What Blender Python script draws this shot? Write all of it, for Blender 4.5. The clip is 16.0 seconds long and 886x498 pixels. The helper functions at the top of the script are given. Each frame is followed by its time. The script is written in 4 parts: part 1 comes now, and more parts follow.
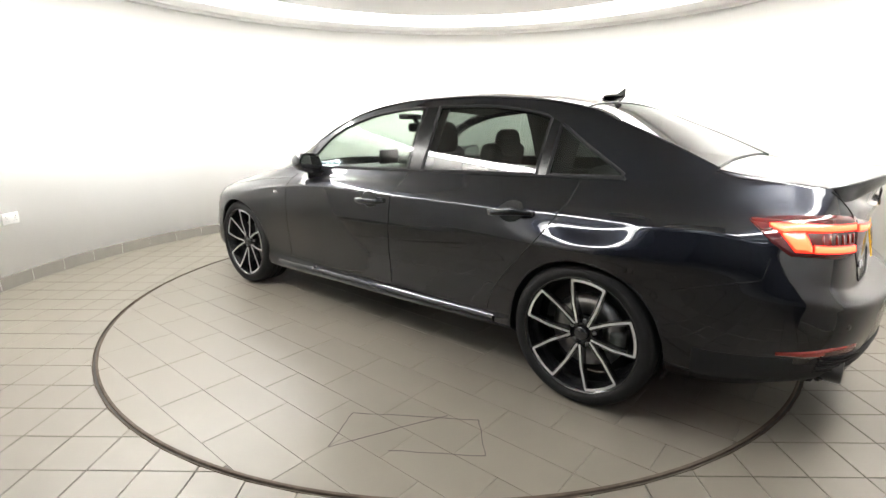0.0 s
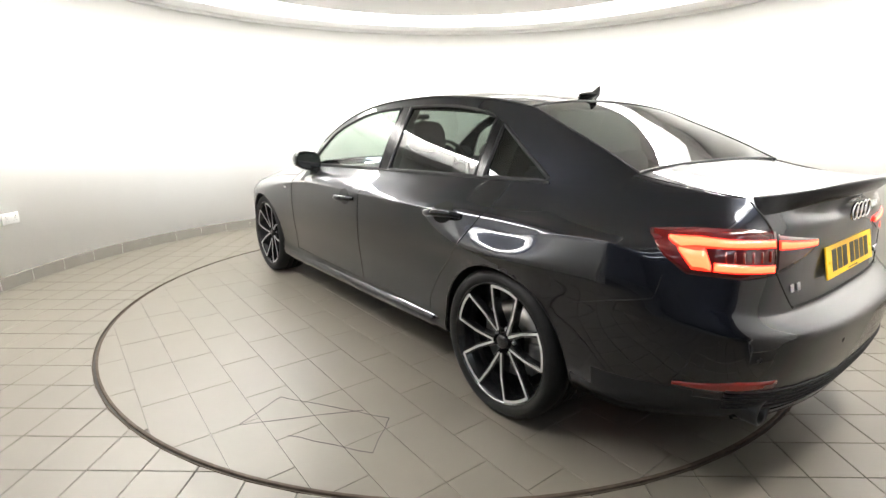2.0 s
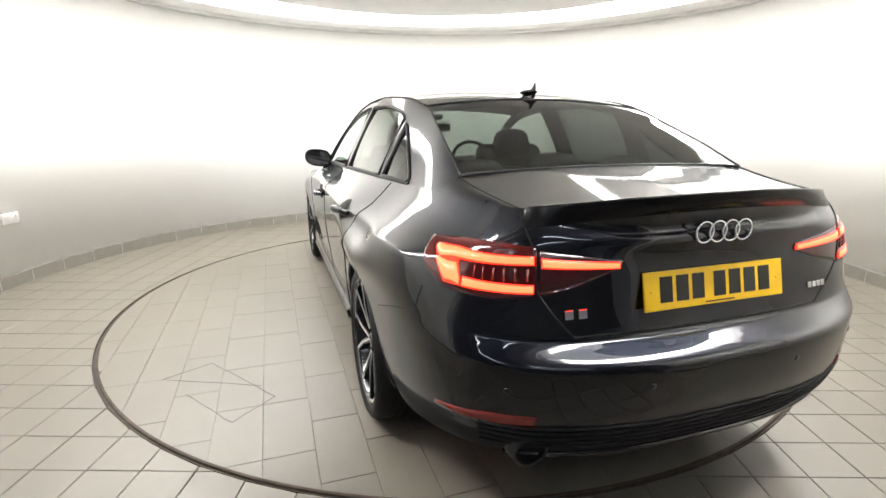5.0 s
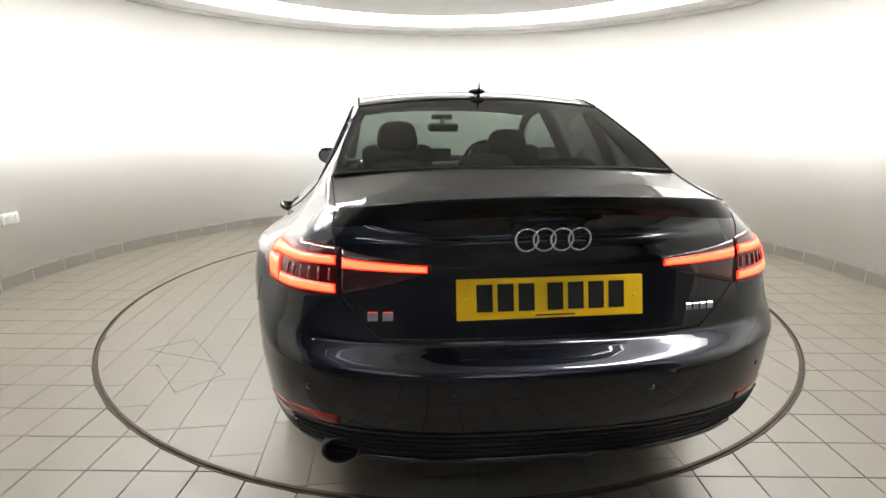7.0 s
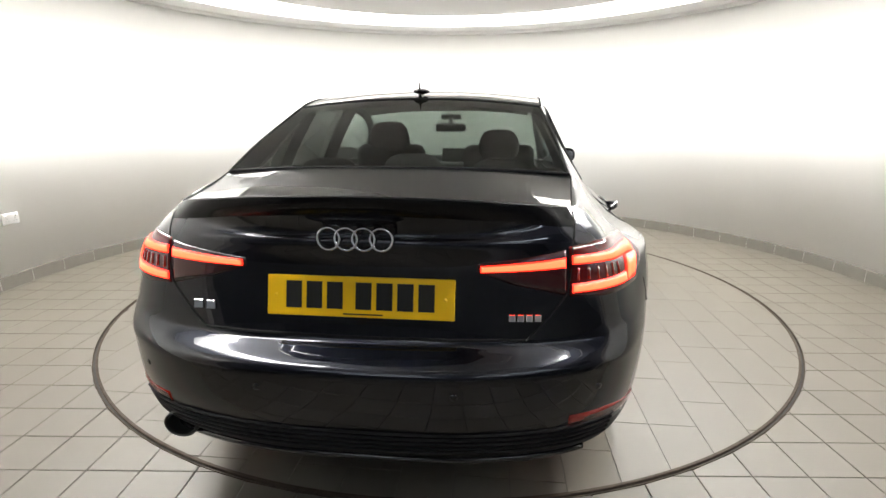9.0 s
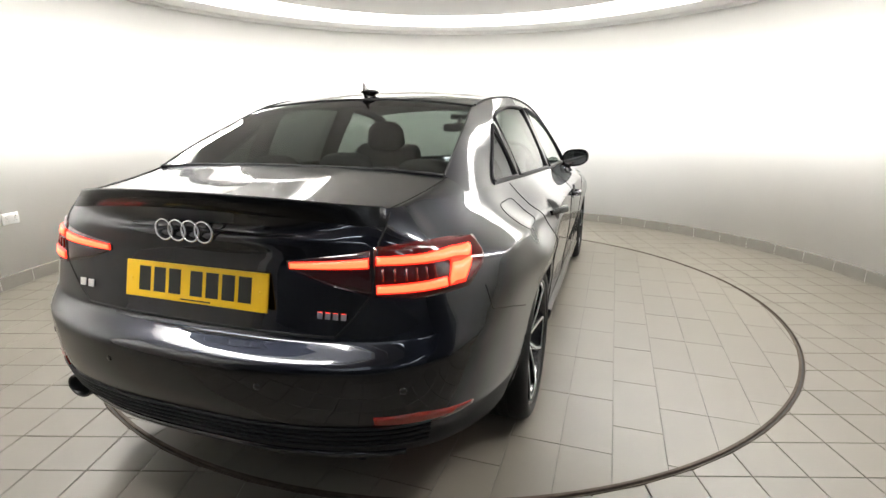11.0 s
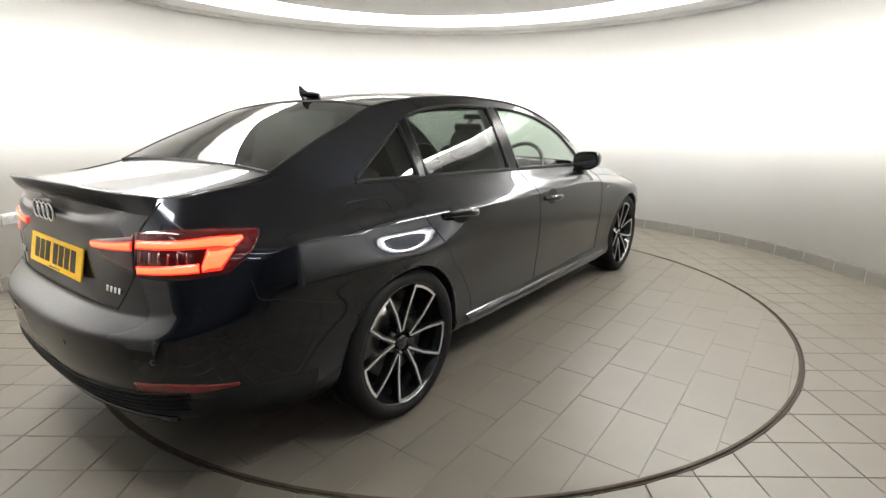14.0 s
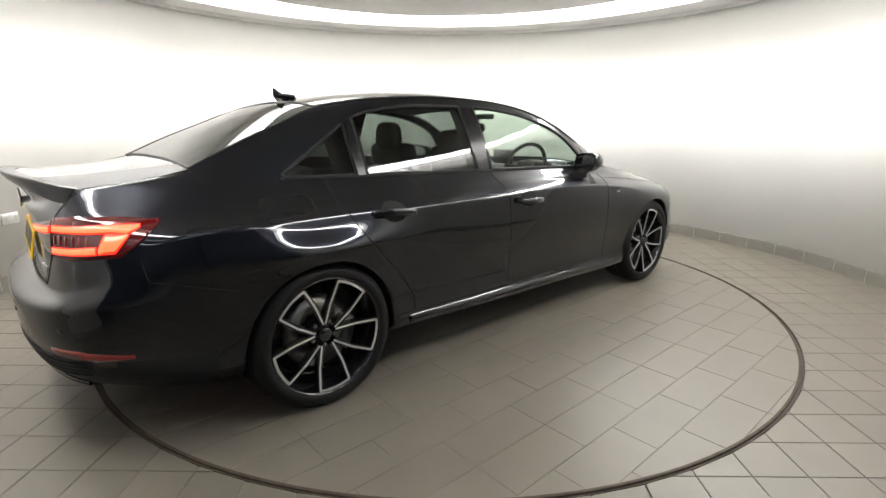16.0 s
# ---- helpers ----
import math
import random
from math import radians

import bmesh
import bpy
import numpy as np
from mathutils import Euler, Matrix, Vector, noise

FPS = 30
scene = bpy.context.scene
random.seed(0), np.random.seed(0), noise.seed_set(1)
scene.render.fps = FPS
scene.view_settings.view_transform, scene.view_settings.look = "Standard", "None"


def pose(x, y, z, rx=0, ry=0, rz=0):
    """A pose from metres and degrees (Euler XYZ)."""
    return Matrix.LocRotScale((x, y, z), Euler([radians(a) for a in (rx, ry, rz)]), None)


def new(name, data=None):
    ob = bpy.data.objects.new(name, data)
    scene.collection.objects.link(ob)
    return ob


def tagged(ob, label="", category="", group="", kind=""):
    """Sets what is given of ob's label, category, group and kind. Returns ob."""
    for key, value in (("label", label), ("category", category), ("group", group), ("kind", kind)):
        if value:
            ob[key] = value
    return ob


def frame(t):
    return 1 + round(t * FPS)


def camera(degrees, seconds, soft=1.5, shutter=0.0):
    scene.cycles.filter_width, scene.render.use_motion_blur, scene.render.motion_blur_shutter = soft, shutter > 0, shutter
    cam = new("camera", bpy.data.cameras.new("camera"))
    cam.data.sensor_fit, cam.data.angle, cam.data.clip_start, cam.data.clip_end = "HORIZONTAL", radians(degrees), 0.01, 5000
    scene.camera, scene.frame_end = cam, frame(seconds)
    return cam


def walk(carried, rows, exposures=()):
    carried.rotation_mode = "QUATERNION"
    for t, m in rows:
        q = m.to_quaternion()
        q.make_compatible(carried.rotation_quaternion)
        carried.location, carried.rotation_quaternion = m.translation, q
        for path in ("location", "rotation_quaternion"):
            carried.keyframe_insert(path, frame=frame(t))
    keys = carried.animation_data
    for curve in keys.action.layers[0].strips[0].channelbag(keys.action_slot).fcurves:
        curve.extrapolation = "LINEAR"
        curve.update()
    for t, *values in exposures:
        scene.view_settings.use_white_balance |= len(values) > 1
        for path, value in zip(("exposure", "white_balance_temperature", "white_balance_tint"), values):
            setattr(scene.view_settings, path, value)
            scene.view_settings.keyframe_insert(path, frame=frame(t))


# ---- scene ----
# the camera stands still in the doorway of the round studio
FOV = 83.12
EYE = (0.0, -3.661, 1.2267)
YAW, PITCH, ROLL = 0.45, -13.985, 0.06
cam = camera(FOV, 16.0, soft=1.5)
CAM_POSE = pose(*EYE, 90 + PITCH, 0, YAW)
walk(cam, [(0.0, CAM_POSE), (16.0, CAM_POSE)],
     exposures=[(0.0, 0.26), (4.0, 0.24), (6.4, -0.04), (8.0, -0.12), (9.2, -0.05), (12.0, -0.13), (16.0, -0.42)])

TABLE_R = 2.2435      # turntable
WALL_R = 3.37         # round wall
WALL_TOP = 2.365
LIGHT_IN, LIGHT_OUT = 2.37, 3.0
LAMP_GAP = 22.0       # half angle over the doorway where the strip is broken
LAMP_IN = 2.80        # the lit strip lies in the outer part of the recess


def turn(t):
    """Turntable angle in degrees at t seconds."""
    u = (t - 8.0) / 8.0
    return 0.443 - 6.2525 * (t - 8.0) + 0.6275 * u * u + 0.5894 * u ** 3


# ---- world and light ----
world = bpy.data.worlds.new("world")
scene.world = world
world.use_nodes = True
world.node_tree.nodes["Background"].inputs[0].default_value = (0.9, 0.95, 1.0, 1)
world.node_tree.nodes["Background"].inputs[1].default_value = 0.02


# ---- materials ----
def mat(name, color, rough=0.5, metal=0.0, var=0.0, scale=6.0, bump=0.0, bscale=60.0, coat=0.0, emit=None, estr=0.0,
        trans=0.0, ior=1.45, spec=0.5, obj_var=0.0, rvar=0.0):
    m = bpy.data.materials.new(name)
    m.use_nodes = True
    nt = m.node_tree
    b = nt.nodes["Principled BSDF"]
    c = (*color, 1)
    b.inputs["Base Color"].default_value = c
    b.inputs["Roughness"].default_value = rough
    b.inputs["Metallic"].default_value = metal
    b.inputs["Coat Weight"].default_value = coat
    b.inputs["Coat Roughness"].default_value = 0.02
    b.inputs["Transmission Weight"].default_value = trans
    b.inputs["IOR"].default_value = ior
    b.inputs["Specular IOR Level"].default_value = spec
    if emit:
        b.inputs["Emission Color"].default_value = (*emit, 1)
        b.inputs["Emission Strength"].default_value = estr
    tex = nt.nodes.new("ShaderNodeTexCoord")
    if var > 0 or obj_var > 0 or rvar > 0:
        n1 = nt.nodes.new("ShaderNodeTexNoise")
        n1.inputs["Scale"].default_value = scale
        n1.inputs["Detail"].default_value = 6
        nt.links.new(tex.outputs["Object"], n1.inputs["Vector"])
        mr = nt.nodes.new("ShaderNodeMapRange")
        mr.inputs[1].default_value, mr.inputs[2].default_value = 0.25, 0.75
        mr.inputs[3].default_value, mr.inputs[4].default_value = 1 - var, 1 + var
        nt.links.new(n1.outputs["Fac"], mr.inputs[0])
        fac = mr.outputs[0]
        if obj_var > 0:
            oi = nt.nodes.new("ShaderNodeObjectInfo")
            mr2 = nt.nodes.new("ShaderNodeMapRange")
            mr2.inputs[3].default_value, mr2.inputs[4].default_value = 1 - obj_var, 1 + obj_var
            nt.links.new(oi.outputs["Random"], mr2.inputs[0])
            mul = nt.nodes.new("ShaderNodeMath")
            mul.operation = "MULTIPLY"
            nt.links.new(fac, mul.inputs[0])
            nt.links.new(mr2.outputs[0], mul.inputs[1])
            fac = mul.outputs[0]
        vm = nt.nodes.new("ShaderNodeVectorMath")
        vm.operation = "SCALE"
        vm.inputs[0].default_value = color
        nt.links.new(fac, vm.inputs["Scale"])
        nt.links.new(vm.outputs[0], b.inputs["Base Color"])
        if rvar > 0:
            mr3 = nt.nodes.new("ShaderNodeMapRange")
            mr3.inputs[1].default_value, mr3.inputs[2].default_value = 0.3, 0.7
            mr3.inputs[3].default_value, mr3.inputs[4].default_value = rough - rvar, rough + rvar
            nt.links.new(n1.outputs["Fac"], mr3.inputs[0])
            nt.links.new(mr3.outputs[0], b.inputs["Roughness"])
    if bump > 0:
        n2 = nt.nodes.new("ShaderNodeTexNoise")
        n2.inputs["Scale"].default_value = bscale
        n2.inputs["Detail"].default_value = 4
        nt.links.new(tex.outputs["Object"], n2.inputs["Vector"])
        bp = nt.nodes.new("ShaderNodeBump")
        bp.inputs["Strength"].default_value = bump
        bp.inputs["Distance"].default_value = 0.01
        nt.links.new(n2.outputs["Fac"], bp.inputs["Height"])
        nt.links.new(bp.outputs[0], b.inputs["Normal"])
    return m


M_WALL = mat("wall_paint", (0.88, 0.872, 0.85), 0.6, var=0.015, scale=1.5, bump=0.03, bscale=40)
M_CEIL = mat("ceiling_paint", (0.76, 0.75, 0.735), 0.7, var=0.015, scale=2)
M_SKIRT = mat("skirting_tile", (0.165, 0.153, 0.132), 0.6, var=0.06, scale=12, obj_var=0.06, bump=0.03)
M_TILE = mat("floor_tile", (0.116, 0.104, 0.085), 0.40, var=0.05, scale=7, obj_var=0.035, bump=0.012, bscale=90, rvar=0.02)
M_GROUT = mat("grout", (0.048, 0.047, 0.049), 0.8, var=0.15, scale=30)
M_TGROUT = mat("pale_grout", (0.062, 0.054, 0.043), 0.6, var=0.25, scale=5)
M_TTILE = mat("turntable_tile", (0.115, 0.103, 0.084), 0.39, var=0.06, scale=4, obj_var=0.025, bump=0.012, bscale=70, rvar=0.02)
M_STEEL = mat("worn_steel", (0.060, 0.047, 0.036), 0.85, 0.0, spec=0.15, var=0.25, scale=25)
M_RUBBER_SEAL = mat("dark_gap", (0.03, 0.027, 0.024), 0.8, var=0.2, scale=20)
M_LIGHT = mat("light_diffuser", (0.9, 0.9, 0.9), 0.5, emit=(1.0, 0.985, 0.95), estr=57.0)
M_WPLASTIC = mat("white_plastic", (0.62, 0.61, 0.585), 0.35, var=0.01)
M_DARKWALL = mat("grey_block_wall", (0.42, 0.42, 0.44), 0.8, var=0.1, scale=3)
M_CONC = mat("concrete_floor", (0.3, 0.3, 0.3), 0.6, var=0.15, scale=4)


# ---- mesh helpers ----
def part(name, bm, material, parent=None, label="", smooth=True, kind="", pose_m=None):
    me = bpy.data.meshes.new(name)
    bm.normal_update()
    bm.to_mesh(me)
    bm.free()
    for m in (material if isinstance(material, (list, tuple)) else [material]):
        me.materials.append(m)
    if smooth:
        me.shade_smooth()
    ob = new(name, me)
    if parent is not None:
        ob.parent = parent
    if pose_m is not None:
        ob.matrix_basis = pose_m
    if label or kind:
        tagged(ob, label=label, kind=kind)
    return ob


def from_lists(verts, faces):
    bm = bmesh.new()
    vs = [bm.verts.new(v) for v in verts]
    for f in faces:
        try:
            bm.faces.new([vs[i] for i in f])
        except ValueError:
            pass
    return bm


def box(bm, cx, cy, cz, sx, sy, sz, bevel=0.0, seg=2, m=None):
    mt = Matrix.Translation((cx, cy, cz)) @ Matrix.Diagonal((sx, sy, sz, 1))
    if m is not None:
        mt = m @ mt
    r = bmesh.ops.create_cube(bm, size=1, matrix=mt)
    if bevel > 0:
        es = list({e for v in r["verts"] for e in v.link_edges})
        bmesh.ops.bevel(bm, geom=es, offset=bevel, segments=seg, affect="EDGES", profile=0.5)
    return bm


def revolve(bm, prof, n=96, a0=0.0, a1=360.0, m=None, close=False):
    """Turn a profile of (r, z) about the z axis."""
    full = abs(a1 - a0) >= 359.9
    cols = n if full else n + 1
    rows = []
    for i in range(cols):
        a = radians(a0 + (a1 - a0) * i / n)
        rows.append([bm.verts.new((m @ Vector((r * math.cos(a), r * math.sin(a), z))) if m else
                                  (r * math.cos(a), r * math.sin(a), z)) for r, z in prof])
    k = len(prof)
    for i in range(n):
        p, q = rows[i], rows[(i + 1) % cols]
        for j in range(k if close else k - 1):
            a, b, c, d = p[j], q[j], q[(j + 1) % k], p[(j + 1) % k]
            try:
                bm.faces.new((a, b, c, d))
            except ValueError:
                pass
    return bm


# ---- the round room ----
DOOR_HALF = 27.0   # half angle of the doorway in which the camera stands, round -y

# wall with thickness, open at the doorway
bm = bmesh.new()
revolve(bm, [(WALL_R, 0.0), (WALL_R, WALL_TOP), (WALL_R + 0.14, WALL_TOP), (WALL_R + 0.14, 0.0)], 160,
        -90 + DOOR_HALF, 270 - DOOR_HALF, close=True)
bmesh.ops.recalc_face_normals(bm, faces=bm.faces)
tagged(part("wall_round", bm, M_WALL), "smooth white painted curved studio wall", "wall", kind="structure")

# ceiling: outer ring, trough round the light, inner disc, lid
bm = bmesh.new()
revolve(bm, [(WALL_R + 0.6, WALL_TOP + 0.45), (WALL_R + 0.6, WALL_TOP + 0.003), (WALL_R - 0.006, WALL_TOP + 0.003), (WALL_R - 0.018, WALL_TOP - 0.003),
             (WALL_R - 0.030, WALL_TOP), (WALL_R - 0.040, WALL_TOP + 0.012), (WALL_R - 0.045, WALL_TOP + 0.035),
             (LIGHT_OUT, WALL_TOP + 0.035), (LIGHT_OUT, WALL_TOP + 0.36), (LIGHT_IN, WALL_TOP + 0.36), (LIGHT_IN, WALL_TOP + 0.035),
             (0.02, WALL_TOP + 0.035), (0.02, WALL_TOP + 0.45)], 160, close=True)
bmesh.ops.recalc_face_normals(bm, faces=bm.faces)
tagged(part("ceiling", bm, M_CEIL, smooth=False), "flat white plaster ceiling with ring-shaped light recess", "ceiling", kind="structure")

bm = bmesh.new()
revolve(bm, [(LIGHT_OUT - 0.004, WALL_TOP + 0.32), (LIGHT_OUT - 0.004, WALL_TOP + 0.35), (LAMP_IN, WALL_TOP + 0.35),
             (LAMP_IN, WALL_TOP + 0.32)], 150, -90 + LAMP_GAP, 270 - LAMP_GAP, close=True)
bmesh.ops.holes_fill(bm, edges=bm.edges)
bmesh.ops.recalc_face_normals(bm, faces=bm.faces)
tagged(part("ring_light", bm, M_LIGHT, smooth=False), "large glowing white ring light recessed in the ceiling", "ceiling light")

# tube lights in the bay behind the doorway
M_TUBE = mat("tube_glow", (0.9, 0.9, 0.9), 0.4, emit=(0.84, 0.92, 1.0), estr=22.0)
M_TUBEBODY = mat("lamp_housing", (0.7, 0.7, 0.7), 0.5, var=0.02)
for tx, ty in ((-1.6, -5.3), (1.6, -5.3), (-1.6, -7.4), (1.6, -7.4)):
    lamp = new("tube_light")
    tagged(lamp, "white ceiling tube light glowing in the bay", "tube light", group="tube lights in the bay")
    lamp.location = (tx, ty, 3.32)
    bm = bmesh.new()
    box(bm, 0, 0, 0.04, 2.0, 0.12, 0.06, 0.008, 1)
    part("lamp_body", bm, M_TUBEBODY, lamp, smooth=False)
    for dy in (-0.028, 0.028):
        bm = bmesh.new()
        revolve(bm, [(0.0, -0.95), (0.013, -0.95), (0.013, 0.95), (0.0, 0.95)], 12, m=Matrix.Translation((0, dy, -0.006)) @ Matrix.Rotation(radians(90), 4, "Y"))
        part("tube", bm, M_TUBE, lamp, "glowing tube")

# dim space behind the doorway
bm = bmesh.new()
box(bm, 0, -9.1, 1.6, 9.0, 0.2, 3.6)
box(bm, -4.4, -6.2, 1.6, 0.2, 5.8, 3.6)
box(bm, 4.4, -6.2, 1.6, 0.2, 5.8, 3.6)
box(bm, -2.95, -3.2, 1.6, 2.7, 0.15, 3.6)
box(bm, 2.95, -3.2, 1.6, 2.7, 0.15, 3.6)
box(bm, 0, -3.62, 2.95, 3.4, 0.15, 1.0)
tagged(part("wall_back", bm, M_DARKWALL, smooth=False), "plain grey walls of the dim preparation bay", "wall", kind="structure")
bm = bmesh.new()
box(bm, 0, -6.2, 3.5, 9.0, 6.2, 0.2)
tagged(part("ceiling_back", bm, M_DARKWALL, smooth=False), "plain grey ceiling of the preparation bay", "ceiling", kind="structure")
# ---- floor, skirting, socket ----
def clip_half(poly, nx, ny, d):
    """Keep the side of a 2D polygon where x*nx + y*ny <= d."""
    out = []
    for i, p in enumerate(poly):
        q = poly[(i + 1) % len(poly)]
        a, b = p[0] * nx + p[1] * ny - d, q[0] * nx + q[1] * ny - d
        if a <= 0:
            out.append(p)
        if (a < 0 < b) or (b < 0 < a):
            k = a / (a - b)
            out.append((p[0] + k * (q[0] - p[0]), p[1] + k * (q[1] - p[1])))
    return out


def tile_mesh(poly, z, thick, bevel, verts, faces):
    n = len(poly)
    cx, cy = sum(p[0] for p in poly) / n, sum(p[1] for p in poly) / n
    o = len(verts)
    for p in poly:
        verts.append((p[0], p[1], z - thick))
    for p in poly:
        verts.append((p[0], p[1], z - bevel))
    for p in poly:
        l = math.hypot(p[0] - cx, p[1] - cy) or 1
        k = max(0.0, 1 - 1.6 * bevel / l)
        verts.append((cx + (p[0] - cx) * k, cy + (p[1] - cy) * k, z))
    for i in range(n):
        j = (i + 1) % n
        faces.append((o + i, o + j, o + n + j, o + n + i))
        faces.append((o + n + i, o + n + j, o + 2 * n + j, o + 2 * n + i))
    faces.append(tuple(o + 2 * n + i for i in range(n)))


bm = bmesh.new()
box(bm, 0, -2.2, -0.06, 10.0, 14.0, 0.1)
floor = tagged(part("floor", bm, M_GROUT, smooth=False), "beige square tiled studio floor with dark grout", "floor", kind="structure")
bm = bmesh.new()
box(bm, 0, -6.65, -0.004, 9.0, 5.0, 0.012)
tagged(part("floor_back", bm, M_CONC, smooth=False), "plain grey concrete floor of the bay", "floor", kind="structure")


# ---- the car body as one surface over (s, v) ----
AX_R, AX_F, HUB_Z = -1.475, 1.338, 0.322
TYRE_R = 0.327
PLAN = [(0, -2.490), (0.30, -2.478), (0.55, -2.425), (0.715, -2.335), (0.81, -2.20), (0.868, -2.0), (0.898, -1.75), (0.913, AX_R),
        (0.915, -1.0), (0.915, -0.4), (0.913, 0.3), (0.911, 0.85), (0.914, AX_F), (0.885, 1.66), (0.825, 1.88), (0.72, 2.04),
        (0.55, 2.135), (0.30, 2.195), (0, 2.22)]
Z_REAR = (0.235, 0.30, 0.38, 0.48, 0.578, 0.598, 0.631, 0.648, 0.72, 0.85, 0.922, 0.950, 1.045)
O_REAR = (-0.24, -0.075, -0.03, -0.008, -0.002, -0.009, -0.070, -0.097, -0.111, -0.117, -0.099, -0.118, -0.05)
Z_RSID = (0.235, 0.30, 0.38, 0.48, 0.580, 0.600, 0.634, 0.650, 0.72, 0.85, 0.920, 0.948, 1.033)
O_RSID = (-0.23, -0.075, -0.03, -0.008, -0.002, -0.009, -0.066, -0.088, -0.100, -0.108, -0.097, -0.116, -0.085)
Z_RMID = (0.24, 0.305, 0.385, 0.485, 0.584, 0.606, 0.641, 0.657, 0.73, 0.85, 0.92, 0.972, 1.010)
O_RMID = (-0.22, -0.075, -0.03, -0.008, -0.002, -0.008, -0.053, -0.067, -0.072, -0.080, -0.092, -0.118, -0.135)
Z_RCOR = (0.25, 0.31, 0.39, 0.49, 0.585, 0.608, 0.655, 0.68, 0.75, 0.85, 0.915, 0.965, 1.004)
O_RCOR = (-0.19, -0.07, -0.03, -0.008, -0.002, 0.0, -0.022, -0.034, -0.046, -0.066, -0.092, -0.135, -0.180)
Z_RC2 = (0.25, 0.31, 0.39, 0.49, 0.58, 0.63, 0.68, 0.71, 0.77, 0.85, 0.900, 0.950, 1.012)
O_RC2 = (-0.14, -0.06, -0.025, -0.008, 0.0, 0.0, -0.01, -0.018, -0.034, -0.056, -0.104, -0.156, -0.212)
Z_QUAR = (0.24, 0.30, 0.38, 0.47, 0.56, 0.63, 0.69, 0.75, 0.847, 0.855, 0.889, 0.940, 1.005)
O_QUAR = (-0.10, -0.045, -0.02, -0.008, -0.002, 0.0, 0.0, -0.003, -0.017, -0.026, -0.086, -0.148, -0.205)
O_QUA2 = (-0.10, -0.045, -0.02, -0.008, -0.002, 0.0, 0.0, -0.002, -0.016, -0.027, -0.090, -0.151, -0.207)
Z_ARCH = (0.20, 0.26, 0.34, 0.44, 0.54, 0.62, 0.68, 0.73, 0.80, 0.853, 0.888, 0.938, 1.0)
O_ARCH = (-0.10, -0.04, -0.02, -0.01, -0.002, 0.0, 0.0, -0.004, -0.040, -0.052, -0.100, -0.152, -0.203)
Z_DOOR = (0.19, 0.215, 0.27, 0.325, 0.44, 0.54, 0.62, 0.70, 0.842, 0.860, 0.895, 0.925, 0.975)
O_DOOR = (-0.10, -0.04, -0.028, -0.038, -0.026, -0.012, -0.004, 0.0, -0.002, -0.011, -0.047, -0.089, -0.140)
Z_FDR = (0.19, 0.215, 0.27, 0.325, 0.44, 0.53, 0.61, 0.68, 0.795, 0.812, 0.848, 0.885, 0.925)
Z_FFEN = (0.19, 0.23, 0.30, 0.38, 0.46, 0.54, 0.61, 0.66, 0.72, 0.775, 0.81, 0.84, 0.865)
O_FFEN = (-0.10, -0.04, -0.02, -0.012, -0.004, 0.0, 0.0, 0.0, -0.004, -0.02, -0.045, -0.08, -0.13)
Z_FCOR = (0.19, 0.23, 0.29, 0.36, 0.44, 0.51, 0.57, 0.62, 0.67, 0.71, 0.74, 0.77, 0.79)
O_FCOR = (-0.14, -0.04, -0.01, -0.005, -0.005, -0.012, -0.02, -0.03, -0.05, -0.08, -0.11, -0.15, -0.20)
Z_FRONT = (0.19, 0.23, 0.29, 0.36, 0.44, 0.50, 0.56, 0.60, 0.64, 0.68, 0.71, 0.735, 0.755)
O_FRONT = (-0.16, -0.05, -0.01, 0.0, 0.0, -0.004, -0.01, -0.016, -0.025, -0.04, -0.065, -0.10, -0.15)
PROF = [(Z_REAR, O_REAR), (Z_RSID, O_RSID), (Z_RMID, O_RMID), (Z_RCOR, O_RCOR), (Z_RC2, O_RC2), (Z_QUAR, O_QUA2), (Z_QUAR, O_QUAR),
        (Z_ARCH, O_ARCH), (Z_DOOR, O_DOOR), (Z_DOOR, O_DOOR), (Z_DOOR, O_DOOR), (Z_FDR, O_DOOR), (Z_FFEN, O_FFEN), (Z_FFEN, O_FFEN),
        (Z_FCOR, O_FCOR), (Z_FCOR, O_FCOR), (Z_FRONT, O_FRONT), (Z_FRONT, O_FRONT), (Z_FRONT, O_FRONT)]
NS, NV = len(PLAN) - 1, len(Z_REAR) - 1
PLAN_A = np.array(PLAN, float)
ZT = np.array([p[0] for p in PROF], float)
OT = np.array([p[1] for p in PROF], float)
# the shoulder line rises evenly to the rear along the doors
for _i, _top in ((8, 0.99), (9, 0.976), (10, 0.955)):
    ZT[_i, 12], ZT[_i, 11] = _top, _top - 0.048
OT[8, 9:] = (-0.012, -0.052, -0.108, -0.165)
# the sill rises to the rear, the nose drops to the front
for _i, _z in ((8, (0.245, 0.262, 0.295)), (9, (0.225, 0.245, 0.282)), (10, (0.21, 0.23, 0.275))):
    ZT[_i, :3] = _z
ZT[8, 3] = 0.335
for _i, _k in ((12, 0.955), (13, 0.852), (14, 0.875), (15, 0.85), (16, 0.90), (17, 0.90), (18, 0.90)):
    ZT[_i] = 0.19 + (ZT[_i] - 0.19) * _k


def cat(arr, s, mirror=0):
    """Catmull-Rom value of rows of arr at s; mirror flips x past the centreline."""
    i = int(min(max(math.floor(s), 0), NS - 1))
    f = s - i

    def row(k):
        if k < 0 or k > NS:
            r = arr[-k if k < 0 else 2 * NS - k].copy()
            if mirror:
                r[0] = -r[0]
            return r
        return arr[k]
    a, b, c, d = row(i - 1), row(i), row(i + 1), row(i + 2)
    return 0.5 * (2 * b + (c - a) * f + (2 * a - 5 * b + 4 * c - d) * f * f + (3 * b - a - 3 * c + d) * f ** 3)


